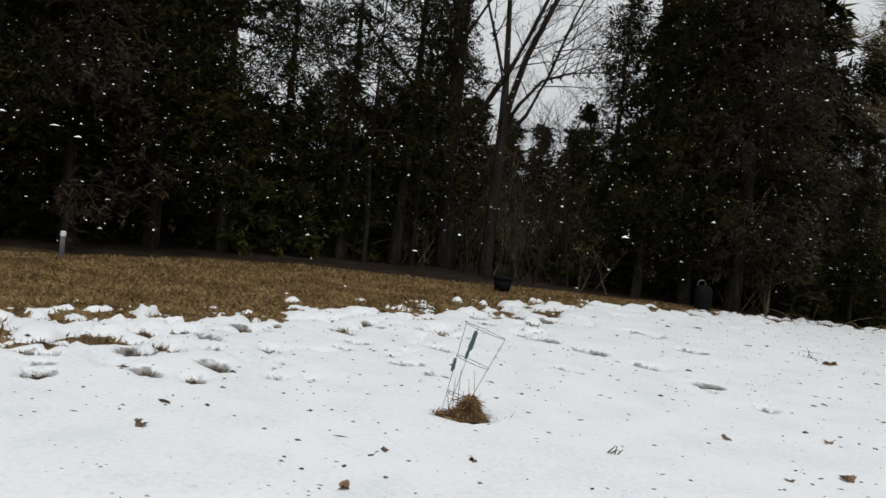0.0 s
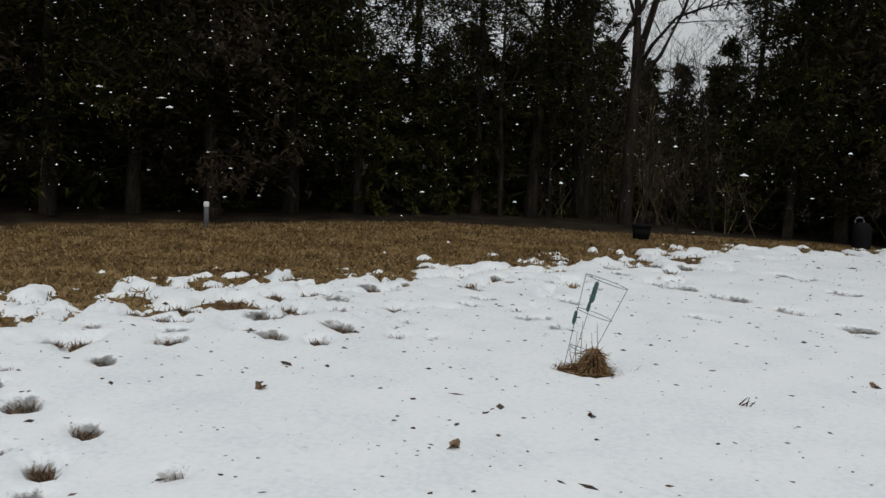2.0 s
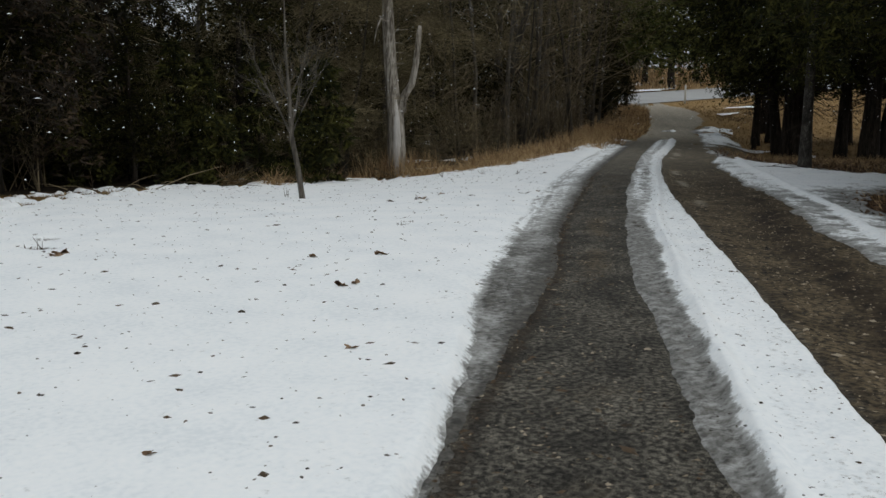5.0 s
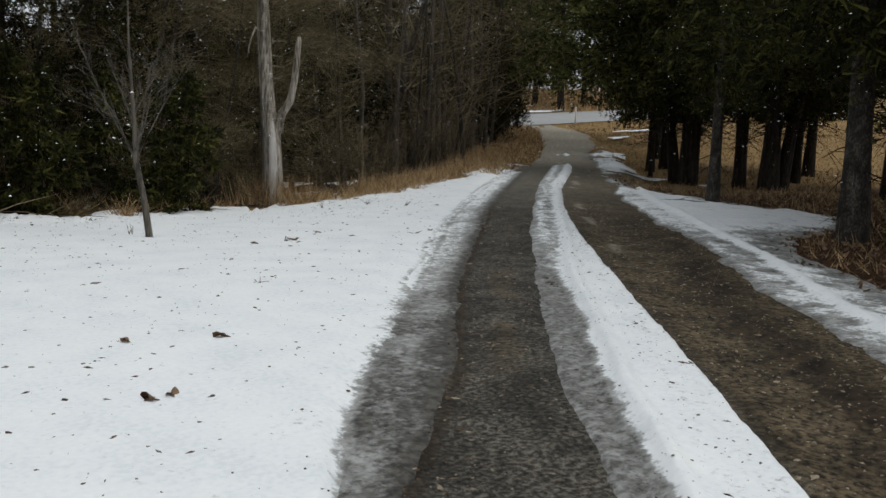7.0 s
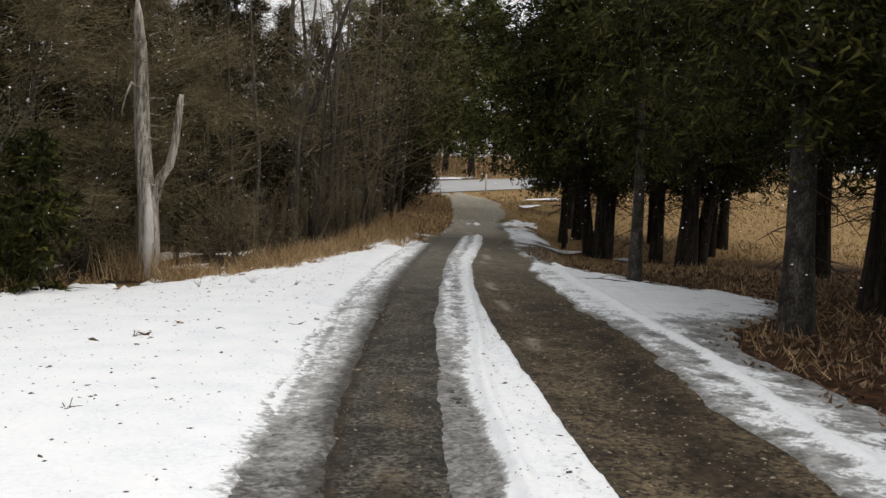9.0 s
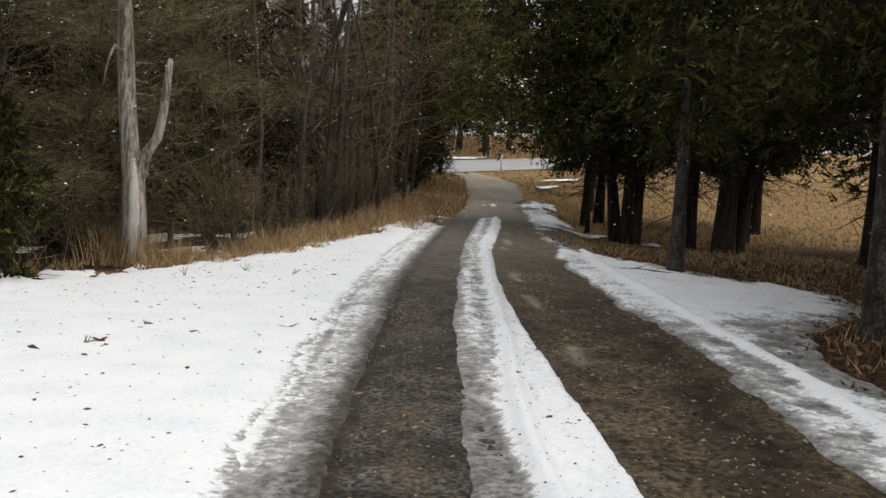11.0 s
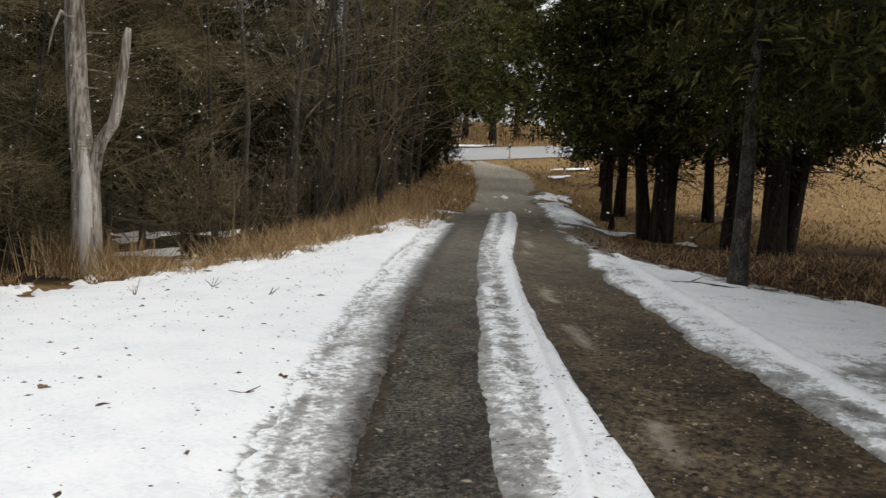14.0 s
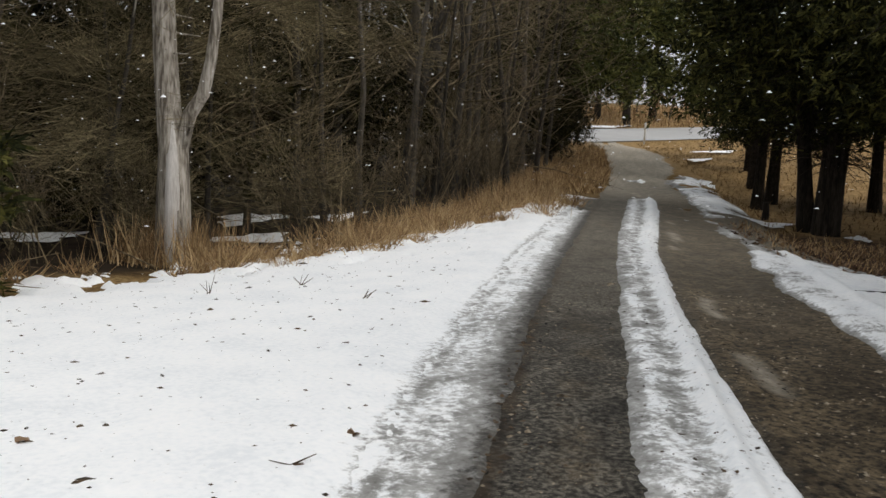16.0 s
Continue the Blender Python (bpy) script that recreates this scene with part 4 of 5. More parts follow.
for s, u, k in [(25.0, -5.9, 0), (24.6, -7.2, 1), (26.2, -6.3, 2), (26.6, -4.9, 2), (27.6, -5.6, 0), (23.8, -7.3, 1), (22.9, -8.0, 0), (28.6, -4.9, 2), (22.4, -7.0, 2), (21.4, -8.4, 1)]:
    put_tree(brushy[k], s, u, rnd.uniform(0.9, 1.15))
for k in range(8):
    s = rnd.uniform(30, 46)
    u = float(table(s, EDGE)) - rnd.uniform(2.6, 6.0)
    put_tree(brushy[k % 3], s, u, rnd.uniform(0.75, 1.15))

# sapling on the lawn
def make_sapling():
    """Short leaning stem that forks into rising limbs."""
    tree = thing("sapling", G(16.07, -4.21), "young leafless tree standing in the lawn snow", "tree")
    ru, rs = Vector((CB, -CA, 0)), Vector((CA, CB, 0))
    stem = [(ru * a + Vector((0, 0, z)), r) for a, z, r in ((0.02, -0.1, 0.055), (0.0, 0.1, 0.045), (-0.05, 0.5, 0.04), (-0.14, 0.97, 0.036), (-0.16, 1.6, 0.026), (-0.2, 2.3, 0.016), (-0.2, 3.1, 0.005))]
    part("trunk", tubes("trunk", [stem], M_GREYBARK, 9), tree)
    lines = []
    for k, (a, c, length, z) in enumerate([(-0.75, 0.1, 1.3, 0.97), (-0.4, -0.4, 1.6, 0.99), (0.35, 0.2, 1.5, 1.0), (0.1, 0.5, 1.5, 1.05), (-0.2, 0.6, 1.3, 1.2), (0.45, -0.3, 1.2, 1.15), (-0.6, -0.2, 1.0, 1.4), (0.4, 0.1, 0.9, 1.6), (-0.9, 0.1, 0.8, 1.0)]):
        sub = bare_lines(520 + k, length, 0.015, spread=0.45, depth=2, first_limb=0.3, twigs=3, upright=0.8)
        turn = Vector((0, 0, 1)).rotation_difference(ru * a + rs * c + Vector((0, 0, 1.25))).to_matrix()
        at = -0.145 * ru + Vector((0, 0, z))
        lines += [[(turn @ p + at, r) for p, r in line] for line in sub]
    part("twig_crown", tubes("twig_crown", lines, M_GREYBARK, 4), tree, "fine rising leafless limbs")["kind"] = "stuff"


make_sapling()

# shrubs of the wood edge
shrubs = [shrub(601 + k, "leafless brown thicket at the wood edge", "thicket shrubs", h, n) for k, (h, n) in enumerate([(2.2, 5), (1.6, 5), (2.8, 6)])]
for s in np.arange(14, 48, 0.75):
    u = float(table(s, EDGE)) - rnd.uniform(0.9, 3.4) - (1.2 if s < 17 else 0)
    put_tree(shrubs[rnd.randrange(3)], s + rnd.uniform(-0.3, 0.3), u, rnd.uniform(0.7, 1.25))
for az in np.arange(-6, 10, 1.0):
    put_tree(shrubs[rnd.randrange(3)], *by_bearing(az, rnd.uniform(17.5, 22)), rnd.uniform(0.6, 1.0))
# brush beyond the road
far_label = "tan leafless brush beyond the road"
far = shrub(650, far_label, "far brush", 2.6, 5)
far.children[0].data.materials[0] = M_STRAW
for k in range(70):
    put_tree(far, (far_u := rnd.uniform(-14, 60)) + rnd.uniform(82, 100), far_u, rnd.uniform(0.8, 1.5))
distant = bare_tree(461, "grey leafless tree far beyond the road", "far leafless trees", 8, 0.12, depth=2, first_limb=0.15, spread=0.55, upright=0.5, twigs=6)
for k in range(30):
    put_tree(deep[k % 2], rnd.uniform(140, 180), rnd.uniform(-60, 150), rnd.uniform(0.9, 1.4))
for k in range(40):
    far_u = rnd.uniform(-10, 40)
    put_tree(distant, far_u + rnd.uniform(83, 105), far_u, rnd.uniform(0.45, 0.8))


# snag: dead tree with one broken limb
def snag():
    tree = thing("dead_tree", G(23.8, -4.35), "broken weathered dead tree with a bare silver trunk", "tree")
    ru, rs = Vector((CB, -CA, 0)), Vector((CA, CB, 0))
    line = lambda pts: [(ru * a + rs * b + Vector((0, 0, z)), r) for a, b, z, r in pts]
    main = line([(0.03, 0, -0.2, 0.27), (0.02, 0, 0.3, 0.22), (0, 0, 0.9, 0.2), (-0.02, 0.02, 1.45, 0.185), (-0.09, 0.03, 1.9, 0.16), (-0.14, 0.03, 2.6, 0.145), (-0.17, 0.05, 3.4, 0.13), (-0.19, 0.04, 4.2, 0.105), (-0.25, 0.03, 4.75, 0.085), (-0.28, 0.03, 5.05, 0.03)])
    limb = line([(0.0, 0.02, 1.15, 0.09), (0.07, 0.02, 1.45, 0.11), (0.2, 0, 1.85, 0.085), (0.37, -0.02, 2.1, 0.078), (0.46, -0.03, 2.5, 0.07), (0.51, -0.02, 2.95, 0.063), (0.54, -0.01, 3.28, 0.055), (0.55, 0, 3.38, 0.035)])
    me = tubes("trunk", [main], M_SNAG, 14)
    for v in me.vertices:
        a = math.atan2(v.co.y, v.co.x)
        k = 1 + 0.06 * math.sin(3 * a + 2 * v.co.z) + 0.04 * math.sin(7 * a)
        v.co.x, v.co.y = v.co.x * k, v.co.y * k
    trunk = part("trunk", me, tree)
    part("limb", tubes("limb", [limb], M_SNAG, 10), tree, "broken upright side limb")
    strip = line([(0.045, -0.16, 0.05, 0.09), (0.05, -0.14, 0.5, 0.1), (0.045, -0.13, 0.95, 0.095), (0.03, -0.12, 1.35, 0.075), (0.02, -0.1, 1.75, 0.02)])
    part("bare_wood", tubes("bare_wood", [strip], M_BAREWOOD, 9), trunk, "smooth barkless silver wood")
    stubs = [line([(-0.15, 0, 3.4, 0.035), (-0.32, -0.05, 3.55, 0.028), (-0.42, -0.08, 3.3, 0.02), (-0.48, -0.1, 2.95, 0.006)]),
             line([(0.12, -0.05, 1.55, 0.03), (0.26, -0.1, 1.7, 0.02), (0.24, -0.12, 1.45, 0.008)])]
    for k in range(12):
        a, z = rnd.uniform(0, 6.28), rnd.uniform(1.8, 4.8)
        p, o = Vector((-0.1 * ru.x, -0.1 * ru.y, z)), Vector((math.cos(a), math.sin(a), rnd.uniform(-0.1, 0.4)))
        stubs.append([(p + o * 0.1, 0.014), (p + o * rnd.uniform(0.25, 0.5), 0.004)])
    part("stub_wood", tubes("stub_wood", stubs, M_SNAG, 6), tree, "stubs of broken branches")["kind"] = "stuff"


snag()


# ---- grass and debris ----
def blades(name, S, U, high, wide, mat, label, lean=0.5, lift=0.0):
    S, U = np.asarray(S), np.asarray(U)
    x, y = W(S, U)
    n = len(S)
    b = np.stack([x, y, ground_z(S, U) + lift - 0.01], 1)
    w = rng.normal(size=(n, 3)) * lean
    w[:, 2] = np.abs(w[:, 2]) * 0.3 + 1
    ob = new(name, triangles(name, b, w, high * rng.uniform(0.5, 1.3, n), wide * rng.uniform(0.6, 1.3, n), rng, mat))
    return tagged(ob, label, "grass", kind="stuff")


def scatter(n, s0, s1, u0, u1):
    return rng.uniform(s0, s1, n), rng.uniform(u0, u1, n)


S, U = scatter(90000, -2, 20, -13.6, -5.0)
k = (U > table(S, EDGE) - 0.4) & (lawn_snow_depth(S, U) < 0.006 + 0.01 * rng.random(len(S)))
blades("lawn_grass", S[k], U[k], 0.055, 0.02, M_TURF, "short dead brown lawn grass", 1.3)
# straw along the wood edge
tuft_s, tuft_u = np.concatenate([rng.uniform(16, 62, 280), rng.uniform(22, 34, 140)]), rng.normal(-0.3, 0.42, 420)
tuft_u = tuft_u + table(tuft_s, EDGE)
thick = rng.random(420) < np.interp(tuft_s, [16, 22, 25, 27, 40, 62], [0.1, 0.4, 0.6, 1.0, 1.0, 0.85])
tuft_s, tuft_u = tuft_s[thick], tuft_u[thick]
S = np.repeat(tuft_s, 90) + rng.normal(size=90 * len(tuft_s)) * 0.12
U = np.repeat(tuft_u, 90) + rng.normal(size=90 * len(tuft_s)) * 0.12
blades("straw_grass", S, U, np.repeat(rng.uniform(0.12, 0.6, len(tuft_s)), 90), 0.013, M_STRAW, "tall dry straw grass along the wood edge", 1.0)
S, U = scatter(12000, 36, 68, 0.0, 4.5)
k = (U < table(S, DRIVE_LEFT) - 0.15) & (U > table(S, EDGE) - 0.6) & (lawn_snow_depth(S, U) < 0)
blades("bank_grass", S[k], U[k], 0.4, 0.03, M_STRAW, "dry grass on the bank beside the driveway", 0.6)
S, U = 23.75 + rng.normal(size=900) * 0.18, -4.35 + rng.normal(size=900) * 0.35
blades("snag_grass", S, U, 0.62, 0.014, M_STRAW, "tall straw round the dead tree", 0.35)
# golden field
S, U = scatter(60000, 18, 80, 3.0, 55)
k = (S - U < 66.5) & (U > np.where(S > 34, table(S, DRIVE_RIGHT) + 0.15, 2.4 + bend(S))) & (rng.random(len(S)) < field(S, U) * (1 - 0.85 * litter(S, U))) & (U > table(S, VERGE))
blades("field_grass", S[k], U[k], 0.16, 0.03, M_FIELD, "pale golden field grass beyond the trees", 0.7)
S, U = scatter(9000, 12, 30, 3.0, 12)
k = (litter(S, U) > 0.3) & (U > table(S, VERGE) - 0.3)
blades("litter_leaves", S[k], U[k], 0.09, 0.06, M_LEAF, "reddish brown leaf litter under the cedars", 2.5)
S, U = scatter(5000, 14, 30, 3.5, 9)
k = U > table(S, VERGE)
blades("litter_straw", S[k], U[k], 0.2, 0.012, M_STRAW, "sparse dry grass in the leaf litter", 0.9)


def lumps(name, P, size, mat, label, category, flat=0.5):
    """Many small irregular stones or bits in one mesh."""
    n = len(P)
    octa = np.array([(1, 0, 0), (0, 1, 0), (-1, 0, 0), (0, -1, 0), (0, 0, 1)], float)
    v = octa[None] * rng.uniform(0.5, 1.3, (n, 5, 3)) * size.reshape(-1, 1, 1)
    v[:, :, 2] *= flat
    a = rng.uniform(0, 6.28, n)
    c, s = np.cos(a)[:, None], np.sin(a)[:, None]
    stretch = rng.uniform(0.7, 2.4, (n, 1))
    x, y = v[:, :, 0] * stretch, v[:, :, 1]
    v = np.stack([x * c - y * s, x * s + y * c, v[:, :, 2]], 2) + P[:, None, :]
    f = np.array([(0, 1, 4), (1, 2, 4), (2, 3, 4), (3, 0, 4)])
    faces = (f[None] + 5 * np.arange(n)[:, None, None]).reshape(-1, 3)
    return tagged(new(name, mesh_of(name, v.reshape(-1, 3).tolist(), faces.tolist(), mat, True)), label, category, kind="stuff")


def on(S, U, depth):
    x, y = W(S, U)
    return np.stack([x, y, ground_z(S, U) + 0.003 + depth], 1)


S, U = scatter(5200, 1.0, 26, -8, -0.7)
d = lawn_snow_depth(S, U)
k = d > 0.02
lumps("bark_bits", on(S[k], U[k], d[k]), rng.gamma(1.0, 0.0052, k.sum()) + 0.0025, M_BITS, "small dark bark bits and needles on the snow", "debris", 0.4)
S, U = scatter(2600, 3, 30, 0.05, 0.95)
U = table(S, STRIP_LEFT) + U * (table(S, STRIP_RIGHT) - table(S, STRIP_LEFT))
d = strip_depth(S, U)
k = d > 0.015
lumps("strip_bits", on(S[k], U[k], d[k]), rng.gamma(1.2, 0.003, k.sum()) + 0.002, M_BITS, "dark grit and needles on the snow ridge", "debris", 0.4)
S, U = scatter(26000, 3, 22, -0.95, 2.7)
k = (U < table(S, STRIP_LEFT)) | (U > table(S, STRIP_RIGHT))
S, U = S[k], U[k]
more = rng.random(len(S)) < np.where(U > table(S, STRIP_RIGHT), 1.0, 0.6) * np.where(U < table(S, CRACK), 0.4, 1.0)
S, U = S[more], U[more]
x, y = W(S, U)
lumps("driveway_grit", np.stack([x, y, drive_height(S, U) - 0.001], 1), rng.gamma(1.5, 0.003, len(S)) + 0.002, M_STONE, "loose stones and grit on the driveway", "gravel", 0.6)

S, U = scatter(9000, 3, 21, -0.6, 2.6)
k = ((U > table(S, CRACK)) & (U < table(S, STRIP_LEFT) + 0.05)) | (U > table(S, STRIP_RIGHT)) & (U < table(S, RIGHT_EDGE))
S, U = S[k], U[k]
x, y = W(S, U)
lumps("driveway_crumbs", np.stack([x, y, drive_height(S, U) - 0.001], 1), rng.gamma(1.4, 0.0032, len(S)) + 0.002, M_CRUMB, "black crumbs and wet needles on the driveway", "debris", 0.5)


sticks = []
for k in range(60):
    s = rnd.uniform(17, 31)
    u = float(table(s, EDGE)) - rnd.uniform(-0.15, 1.4)
    a, le, up = rnd.uniform(0, 6.28), rnd.uniform(0.3, 1.3), rnd.uniform(0.0, 0.45)
    p, o = G(s, u), Vector((math.cos(a), math.sin(a), up))
    sticks.append([(p + Vector((0, 0, 0.02)), 0.012), (p + o * le * 0.5 + Vector((0, 0, 0.05)), 0.008), (p + o * le, 0.003)])
tagged(new("fallen_sticks", tubes("fallen_sticks", sticks, M_TWIG, 4)), "fallen grey sticks and stalks at the wood edge", "sticks", kind="stuff")
tuft_s = np.concatenate([hs + rng.normal(size=110) * lu * 0.4 for hs, hu, ls, lu in HOLES])
tuft_u = np.concatenate([hu + rng.normal(size=110) * ls * 0.4 for hs, hu, ls, lu in HOLES])
blades("melt_hole_grass", tuft_s, tuft_u, 0.06, 0.01, M_LEAF, "matted brown grass showing through melt holes", 1.2, 0.012)
S, U = rng.uniform(3, 20, 1500), rng.normal(-0.04, 0.1, 1500)
U = U + table(S, CRACK)
x, y = W(S, U)
lumps("driveway_clods", np.stack([x, y, drive_height(S, U) + np.maximum(0, slush_depth(S, U)) * 0.8], 1), rng.gamma(1.6, 0.0042, 1500) + 0.003, M_BITS, "dark crumbling clods along the broken asphalt edge", "debris", 0.5)


def leaf_mesh(seed):
    """A curled dead leaf with a lobed rim and a little thickness."""
    r = random.Random(seed)
    bm = bmesh.new()
    ring = []
    for k in range(16):
        a = 2 * math.pi * k / 16
        q = 0.055 * (1 + 0.28 * math.cos(5 * a + seed) + r.uniform(-0.15, 0.15))
        ring.append(bm.verts.new((1.35 * q * math.cos(a), 0.8 * q * math.sin(a), 0.012 + 0.02 * math.sin(2 * a + seed) + r.uniform(-0.004, 0.006))))
    mid = bm.verts.new((0, 0, 0.012))
    for k in range(16):
        bm.faces.new((ring[k], ring[(k + 1) % 16], mid))
    bmesh.ops.solidify(bm, geom=bm.faces[:], thickness=0.003)
    me = bpy.data.meshes.new("dead_leaf")
    bm.to_mesh(me)
    bm.free()
    me.materials.append(M_LEAF)
    return me


LEAVES = [leaf_mesh(k) for k in range(5)]
for k, (s, u, size) in enumerate([(2.3, -4.64, 1.1), (2.7, -3.35, 1.1), (5.6, -3.11, 0.9), (6.3, -2.75, 1.0), (5.5, -2.26, 1.4), (5.1, -2.41, 0.6), (3.6, -3.42, 0.7), (9.2, -1.69, 1.1), (7.5, -1.29, 0.8),
                                  (5.9, -1.7, 0.6), (4.7, -1.81, 0.7), (10.0, -4.49, 1.6), (9.1, -1.77, 1.2), (10.2, -2.3, 1.0), (10.4, -1.77, 1.2), (15.6, -2.31, 1.4), (16.9, -0.75, 0.9), (17.7, -0.4, 1.0),
                                  (15.2, -1.0, 0.5), (16.5, -2.17, 0.9), (9.9, -4.48, 1.2), (3.3, -6.54, 1.4)]):
    leaf = new("dead_leaf", LEAVES[k % 5])
    at = G(s, u) + Vector((0, 0, 0.003 + float(lawn_snow_depth(np.array([s]), np.array([u]))[0])))
    leaf.matrix_basis = Matrix.Translation(at) @ Matrix.Rotation(rnd.uniform(0, 6.28), 4, "Z") @ Matrix.Diagonal((0.62 * size, 0.62 * size, 0.7 * size, 1))
    tagged(leaf, "curled brown dead leaf lying on the snow", "leaf", "leaves on the lawn snow")


def twig(s, u, length, high, label, n=3):
    r = random.Random(int(s * 100))
    lines = [[(Vector((r.uniform(-0.03, 0.03), r.uniform(-0.03, 0.03), 0)), 0.005), (Vector((r.gauss(0, 0.3) * length, r.gauss(0, 0.3) * length, high * r.uniform(0.5, 1))), 0.002)] for k in range(n)]
    ob = new("twig", tubes("twig", lines, M_BITS, 4))
    ob.location = G(s, u) + Vector((0, 0, max(0.0, float(lawn_snow_depth(np.array([s]), np.array([u]))[0]))))
    tagged(ob, label, "twig", "twigs in the snow")


for s, u, le, hi in [(10.3, -4.85, 0.2, 0.32), (10.25, -4.95, 0.3, 0.15), (4.5, -3.19, 0.2, 0.1), (20.8, -2.82, 0.4, 0.3), (20.5, -1.36, 0.3, 0.15), (15.5, -2.4, 0.3, 0.15), (16.2, -4.5, 0.3, 0.25), (5.1, -5.97, 0.1, 0.2), (16.4, -0.9, 0.4, 0.05), (12.5, -2.0, 0.4, 0.04), (21.3, -2.1, 0.4, 0.2)]:
    twig(s, u, 0.6 * le, 0.6 * hi, "thin dry twig sticking out of the snow", 4)


S, U = scatter(30000, 60, 140, -10, 45)
k = (S - U > 79) & (S - U < 112)
blades("hill_grass", S[k], U[k], 0.7, 0.1, M_STRAW, "tan rough grass rising beyond the road", 0.5)


def far_snow(s, u, long, wide, turn):
    """A thin melting snow patch."""
    verts, n = [Vector((0, 0, 0.04))], 22
    for k in range(n):
        a = 2 * math.pi * k / n
        q = 1 + 0.3 * math.sin(3 * a + s) + 0.2 * math.sin(7 * a + u)
        verts.append(Vector((long * q * math.cos(a), wide * q * math.sin(a), 0)))
    c, e = math.cos(turn), math.sin(turn)
    out = []
    for v in verts:
        ps, pu = s + v.x * c - v.y * e, u + v.x * e + v.y * c
        out.append(G(ps, pu) + Vector((0, 0, v.z + (0.12 if s > 50 else 0.02))))
    me = mesh_of("snow_patch", out, [(0, 1 + k, 1 + (k + 1) % n) for k in range(n)], M_SNOW)
    tagged(new("snow_patch", me), "thin melting snow patch lying on the dry grass", "snow patch", "far snow patches")


for s, u, long, wide, turn in [(66.0, 10.0, 2.4, 0.5, 0.6), (57.0, 7.6, 1.6, 0.35, 0.4), (84.5, 4.6, 3.0, 0.9, 0.9), (92.0, 4.2, 4.5, 0.7, 0.3), (46.0, 5.9, 1.3, 0.4, 0.3), (40.2, 1.75, 1.1, 0.22, 0.1), (41.2, 5.0, 1.4, 0.3, 0.5), (38.4, 4.75, 1.0, 0.28, 0.3), (33.0, 5.0, 1.2, 0.3, 0.6), (31.5, 6.4, 0.6, 0.2, 0.2), (25.7, -7.1, 0.8, 0.5, 0.0), (31.7, -3.9, 0.9, 0.45, 0.1), (42.5, -6.3, 1.5, 0.6, 0.1), (27.5, -4.4, 0.9, 0.5, 0.2), (30.5, -5.4, 1.2, 0.5, 0.1)]:
    far_snow(s, u, long, wide, turn)


# ---- things on the lawn ----
def tomato_cage():
    """Wire cone of three rings and three legs, leaning."""
    cage = thing("tomato_cage", Vector((0.16, 6.1, 0.0)), "leaning wire plant cage with green tape in the snow", "plant cage")
    lean = Matrix.Rotation(radians(17), 3, "Y") @ Matrix.Rotation(radians(-4), 3, "X")
    for z, r in ((0.17, 0.08), (0.41, 0.117), (0.63, 0.14)):
        ring = [(lean @ Vector((r * math.cos(a), r * math.sin(a), z)), 0.0025) for a in np.linspace(0, 2 * math.pi, 33)]
        part("ring", tubes("ring", [ring], M_WIRE, 5), cage)
    for a in (2.9, 1.9, 0.1):
        leg = [(lean @ Vector((r * math.cos(a), r * math.sin(a), z)), 0.0025) for z, r in ((-0.1, 0.045), (0.63, 0.14))]
        part("leg", tubes("leg", [leg], M_WIRE, 5), cage)
    for a, z0, z1, r in ((1.9, 0.46, 0.6, 0.017), (1.95, 0.4, 0.47, 0.012), (2.9, 0.3, 0.39, 0.013)):
        q = lambda z: lean @ Vector(((0.062 + 0.136 * z) * math.cos(a), (0.062 + 0.136 * z) * math.sin(a), z))
        part("tape", tubes("tape", [[(q(z0), r * 0.5), (q(z0 + 0.02), r), (q(z1 - 0.01), r * 0.8), (q(z1), r * 0.5)]], M_TAPE, 6), cage, "faded green tape wrapped on the wire")


tomato_cage()
n = 1700
a, r = rng.uniform(0, 6.28, n), 0.1 * np.sqrt(rng.random(n))
c = np.array((0.29, 6.12, 0.0))
heap = 0.16 * (1 - (r / 0.105) ** 2)
b = np.stack([c[0] + r * np.cos(a) * 0.75, c[1] + r * np.sin(a) * 0.75, 0.02 + heap * rng.uniform(0.7, 1.05, n)], 1)
w = np.stack([np.cos(a) * 0.45, np.sin(a) * 0.45, -0.9 * rng.uniform(0.3, 1.2, n)], 1) + rng.normal(size=(n, 3)) * 0.28
flat = rng.random(n) < 0.35
b[flat] = np.stack([c[0] - 0.03 + rng.normal(size=flat.sum()) * 0.12, c[1] + rng.normal(size=flat.sum()) * 0.08, np.full(flat.sum(), 0.03)], 1)
w[flat, 2] = rng.uniform(-0.1, 0.25, flat.sum())
tuft = tagged(new("dead_plant", triangles("dead_plant", b, w, rng.uniform(0.05, 0.12, n), rng.uniform(0.006, 0.016, n), rng, M_TUFT)), "withered straw-coloured plant tuft under the cage", "plant", kind="stuff")
stalks = [[(Vector((-0.03 + 0.02 * k, 0.01 * k, 0)), 0.003), (Vector((-0.06 + 0.035 * k, 0.02 * k - 0.03, 0.16)), 0.0025), (Vector((-0.05 + 0.03 * k, 0.02, 0.2 + 0.07 * (k % 3))), 0.0012)] for k in range(6)]
st = new("dry_stalks", tubes("dry_stalks", stalks, M_TWIG, 4))
st.location = Vector((0.2, 6.12, 0))
tagged(st, "thin dry stalks growing inside the wire cage", "plant")


def lathe(name, profile, mat, sides=20):
    verts = [(r * math.cos(2 * math.pi * k / sides), r * math.sin(2 * math.pi * k / sides), z) for r, z in profile for k in range(sides)]
    faces = [(i * sides + k, i * sides + (k + 1) % sides, (i + 1) * sides + (k + 1) % sides, (i + 1) * sides + k) for i in range(len(profile) - 1) for k in range(sides)]
    return mesh_of(name, verts, faces, mat)


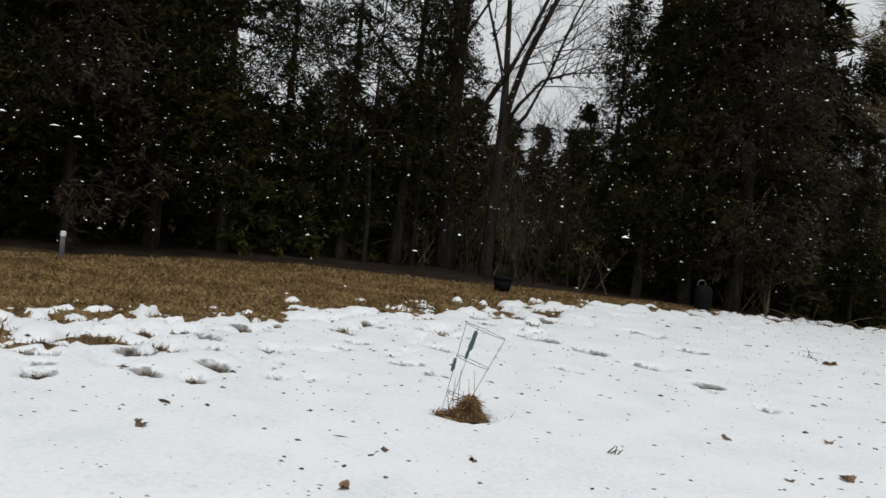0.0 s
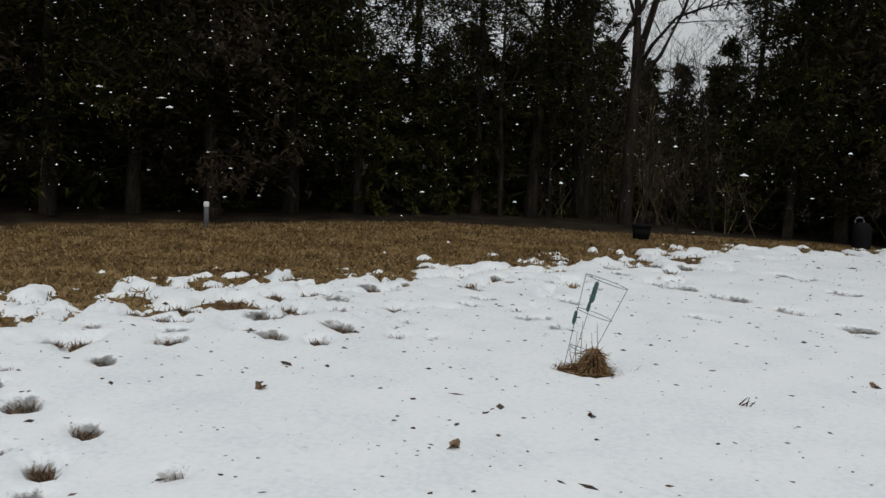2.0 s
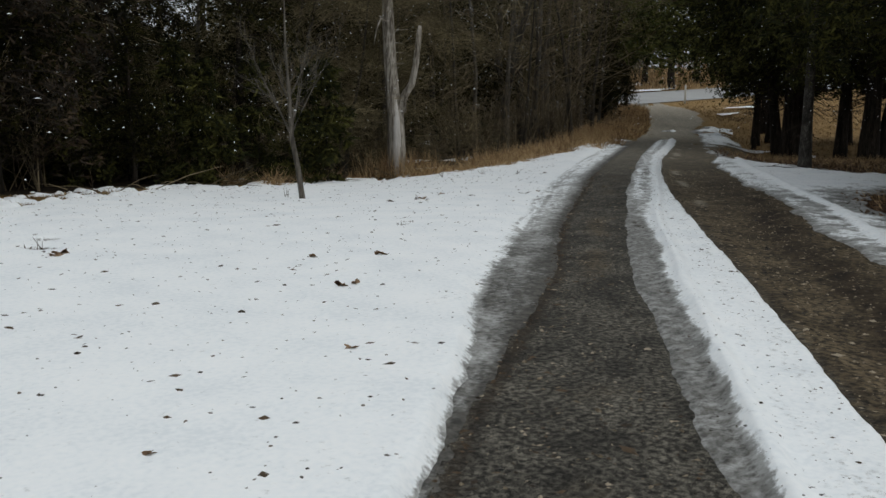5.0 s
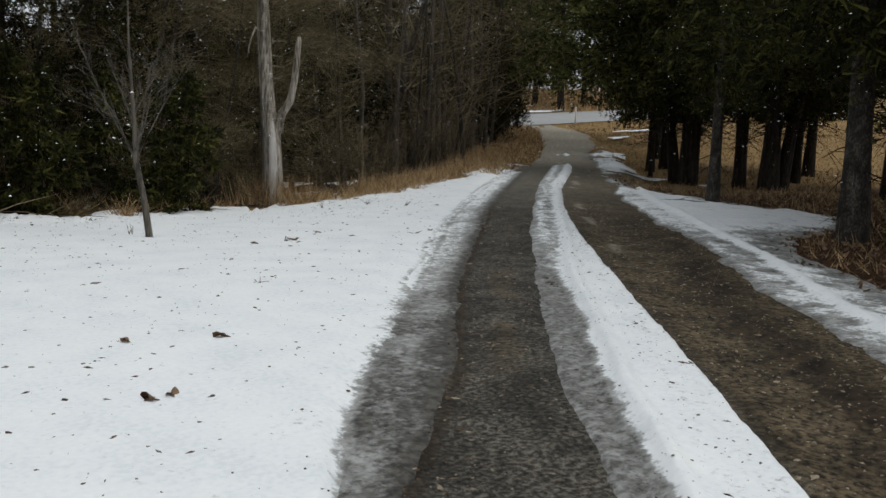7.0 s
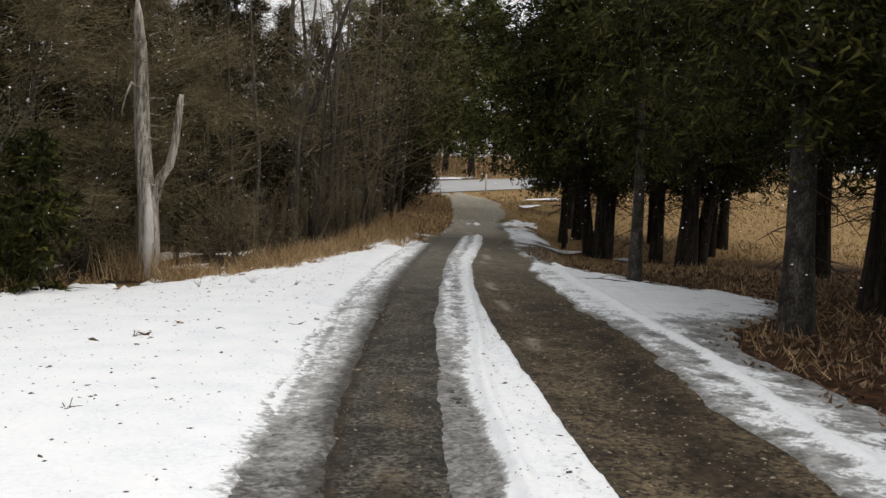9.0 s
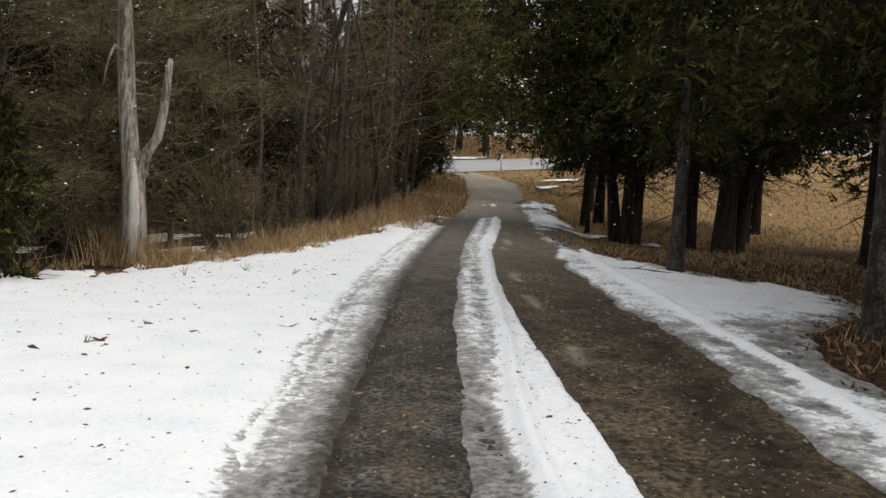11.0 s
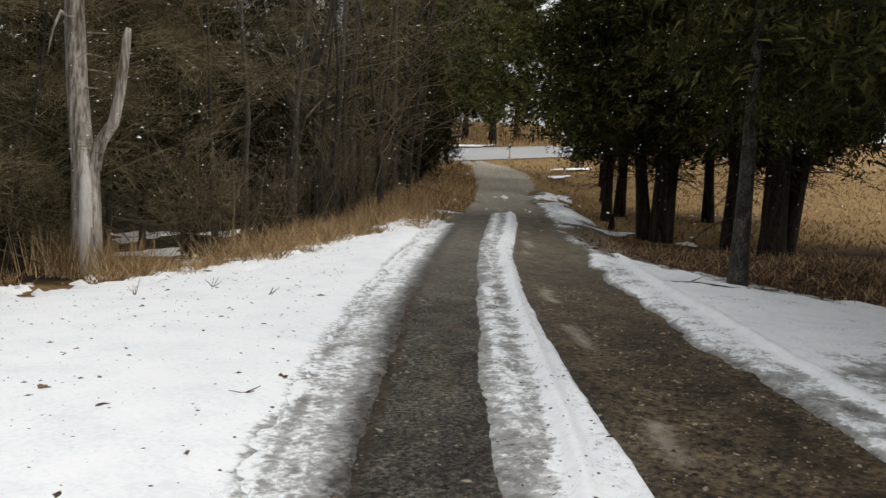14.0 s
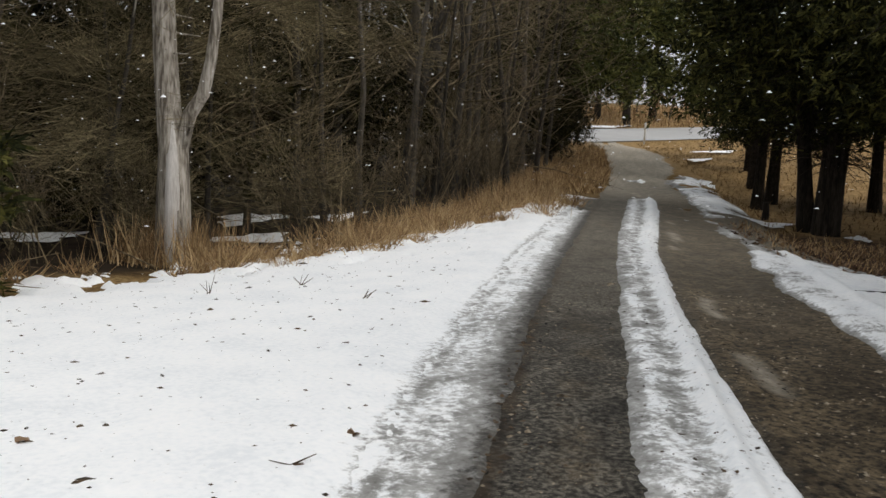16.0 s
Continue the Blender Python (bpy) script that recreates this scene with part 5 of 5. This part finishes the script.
pot = thing("plant_pot", G(10.9, -10.3), "black plastic plant pot standing on brown grass", "plant pot")
part("body", lathe("body", [(0.01, 0.01), (0.12, 0.0), (0.155, 0.2), (0.14, 0.2), (0.11, 0.03), (0.01, 0.03)], M_BLACK), pot)
part("rim", lathe("rim", [(0.15, 0.185), (0.168, 0.19), (0.168, 0.23), (0.15, 0.232), (0.145, 0.19)], M_BLACK), pot)

can = thing("canister", G(14.9, -9.15), "dark grey upright canister with a looped handle", "canister")
part("body", lathe("body", [(0.01, 0.0), (0.14, 0.0), (0.15, 0.03), (0.15, 0.34), (0.11, 0.42), (0.05, 0.45), (0.01, 0.45)], M_BLACK), can)
hoop = [(Vector((0.07 * math.cos(w) - 0.06, 0, 0.46 + 0.07 * math.sin(w))), 0.012) for w in np.linspace(-0.4, 3.6, 12)]
part("handle", tubes("handle", [hoop], M_GREYMETAL, 6), can, "pale metal loop handle")

stake = thing("marker_stake", G(5.0, -13.15), "short pale grey marker stake in brown grass", "stake")
part("post", lathe("post", [(0.001, -0.05), (0.035, -0.05), (0.035, 0.3), (0.028, 0.32), (0.001, 0.325)], M_GREYMETAL, 12), stake)
part("cap", lathe("cap", [(0.042, 0.29), (0.042, 0.345), (0.03, 0.36), (0.001, 0.362)], M_WHITE, 12), stake, "white cap")

marker = thing("road_marker", G(71.8, 6.7), "thin white roadside marker post", "post")
part("post", lathe("post", [(0.001, -0.1), (0.06, -0.1), (0.06, 1.25), (0.05, 1.3), (0.001, 1.3)], M_WHITE, 10), marker)

stump = new("tree_stump", tubes("tree_stump", [[(Vector((0, 0, -0.05)), 0.1), (Vector((0.01, 0, 0.2)), 0.075), (Vector((0.0, 0.01, 0.42)), 0.065)]], M_BARK, 10))
stump.location = G(34.5, 5.31)
tagged(stump, "short dark broken stump beside the trees", "stump")

log = new("fallen_branch", tubes("fallen_branch", [[(G(s, u) + Vector((0, 0, z)), r) for s, u, z, r in ((22.5, 2.95, 0.03, 0.008), (22.3, 3.3, 0.05, 0.013), (22.25, 3.7, 0.06, 0.014), (21.95, 4.05, 0.055, 0.011), (21.8, 4.5, 0.07, 0.005))],
                                                  [(G(22.27, 3.6) + Vector((0, 0, 0.06)), 0.008), (G(22.6, 3.9) + Vector((0, 0, 0.1)), 0.003)]], M_BARK, 6))
tagged(log, "dark fallen branch lying on the verge snow", "branch")

# ---- falling snow ----
n = 12000
S, U, Z = rng.uniform(0.5, 26, n), rng.uniform(-15, 8, n), rng.uniform(0.9, 7, n)
k = (np.abs(U) > 2.6) | (S > 17)
S, U, Z = S[k], U[k], Z[k]
x, y = W(S, U)
lumps("falling_snow", np.stack([x, y, Z + ground_z(S, U)], 1), rng.uniform(0.004, 0.0115, len(S)), M_FLAKE, "white snowflakes drifting down through the air", "snowflakes", 1.0)
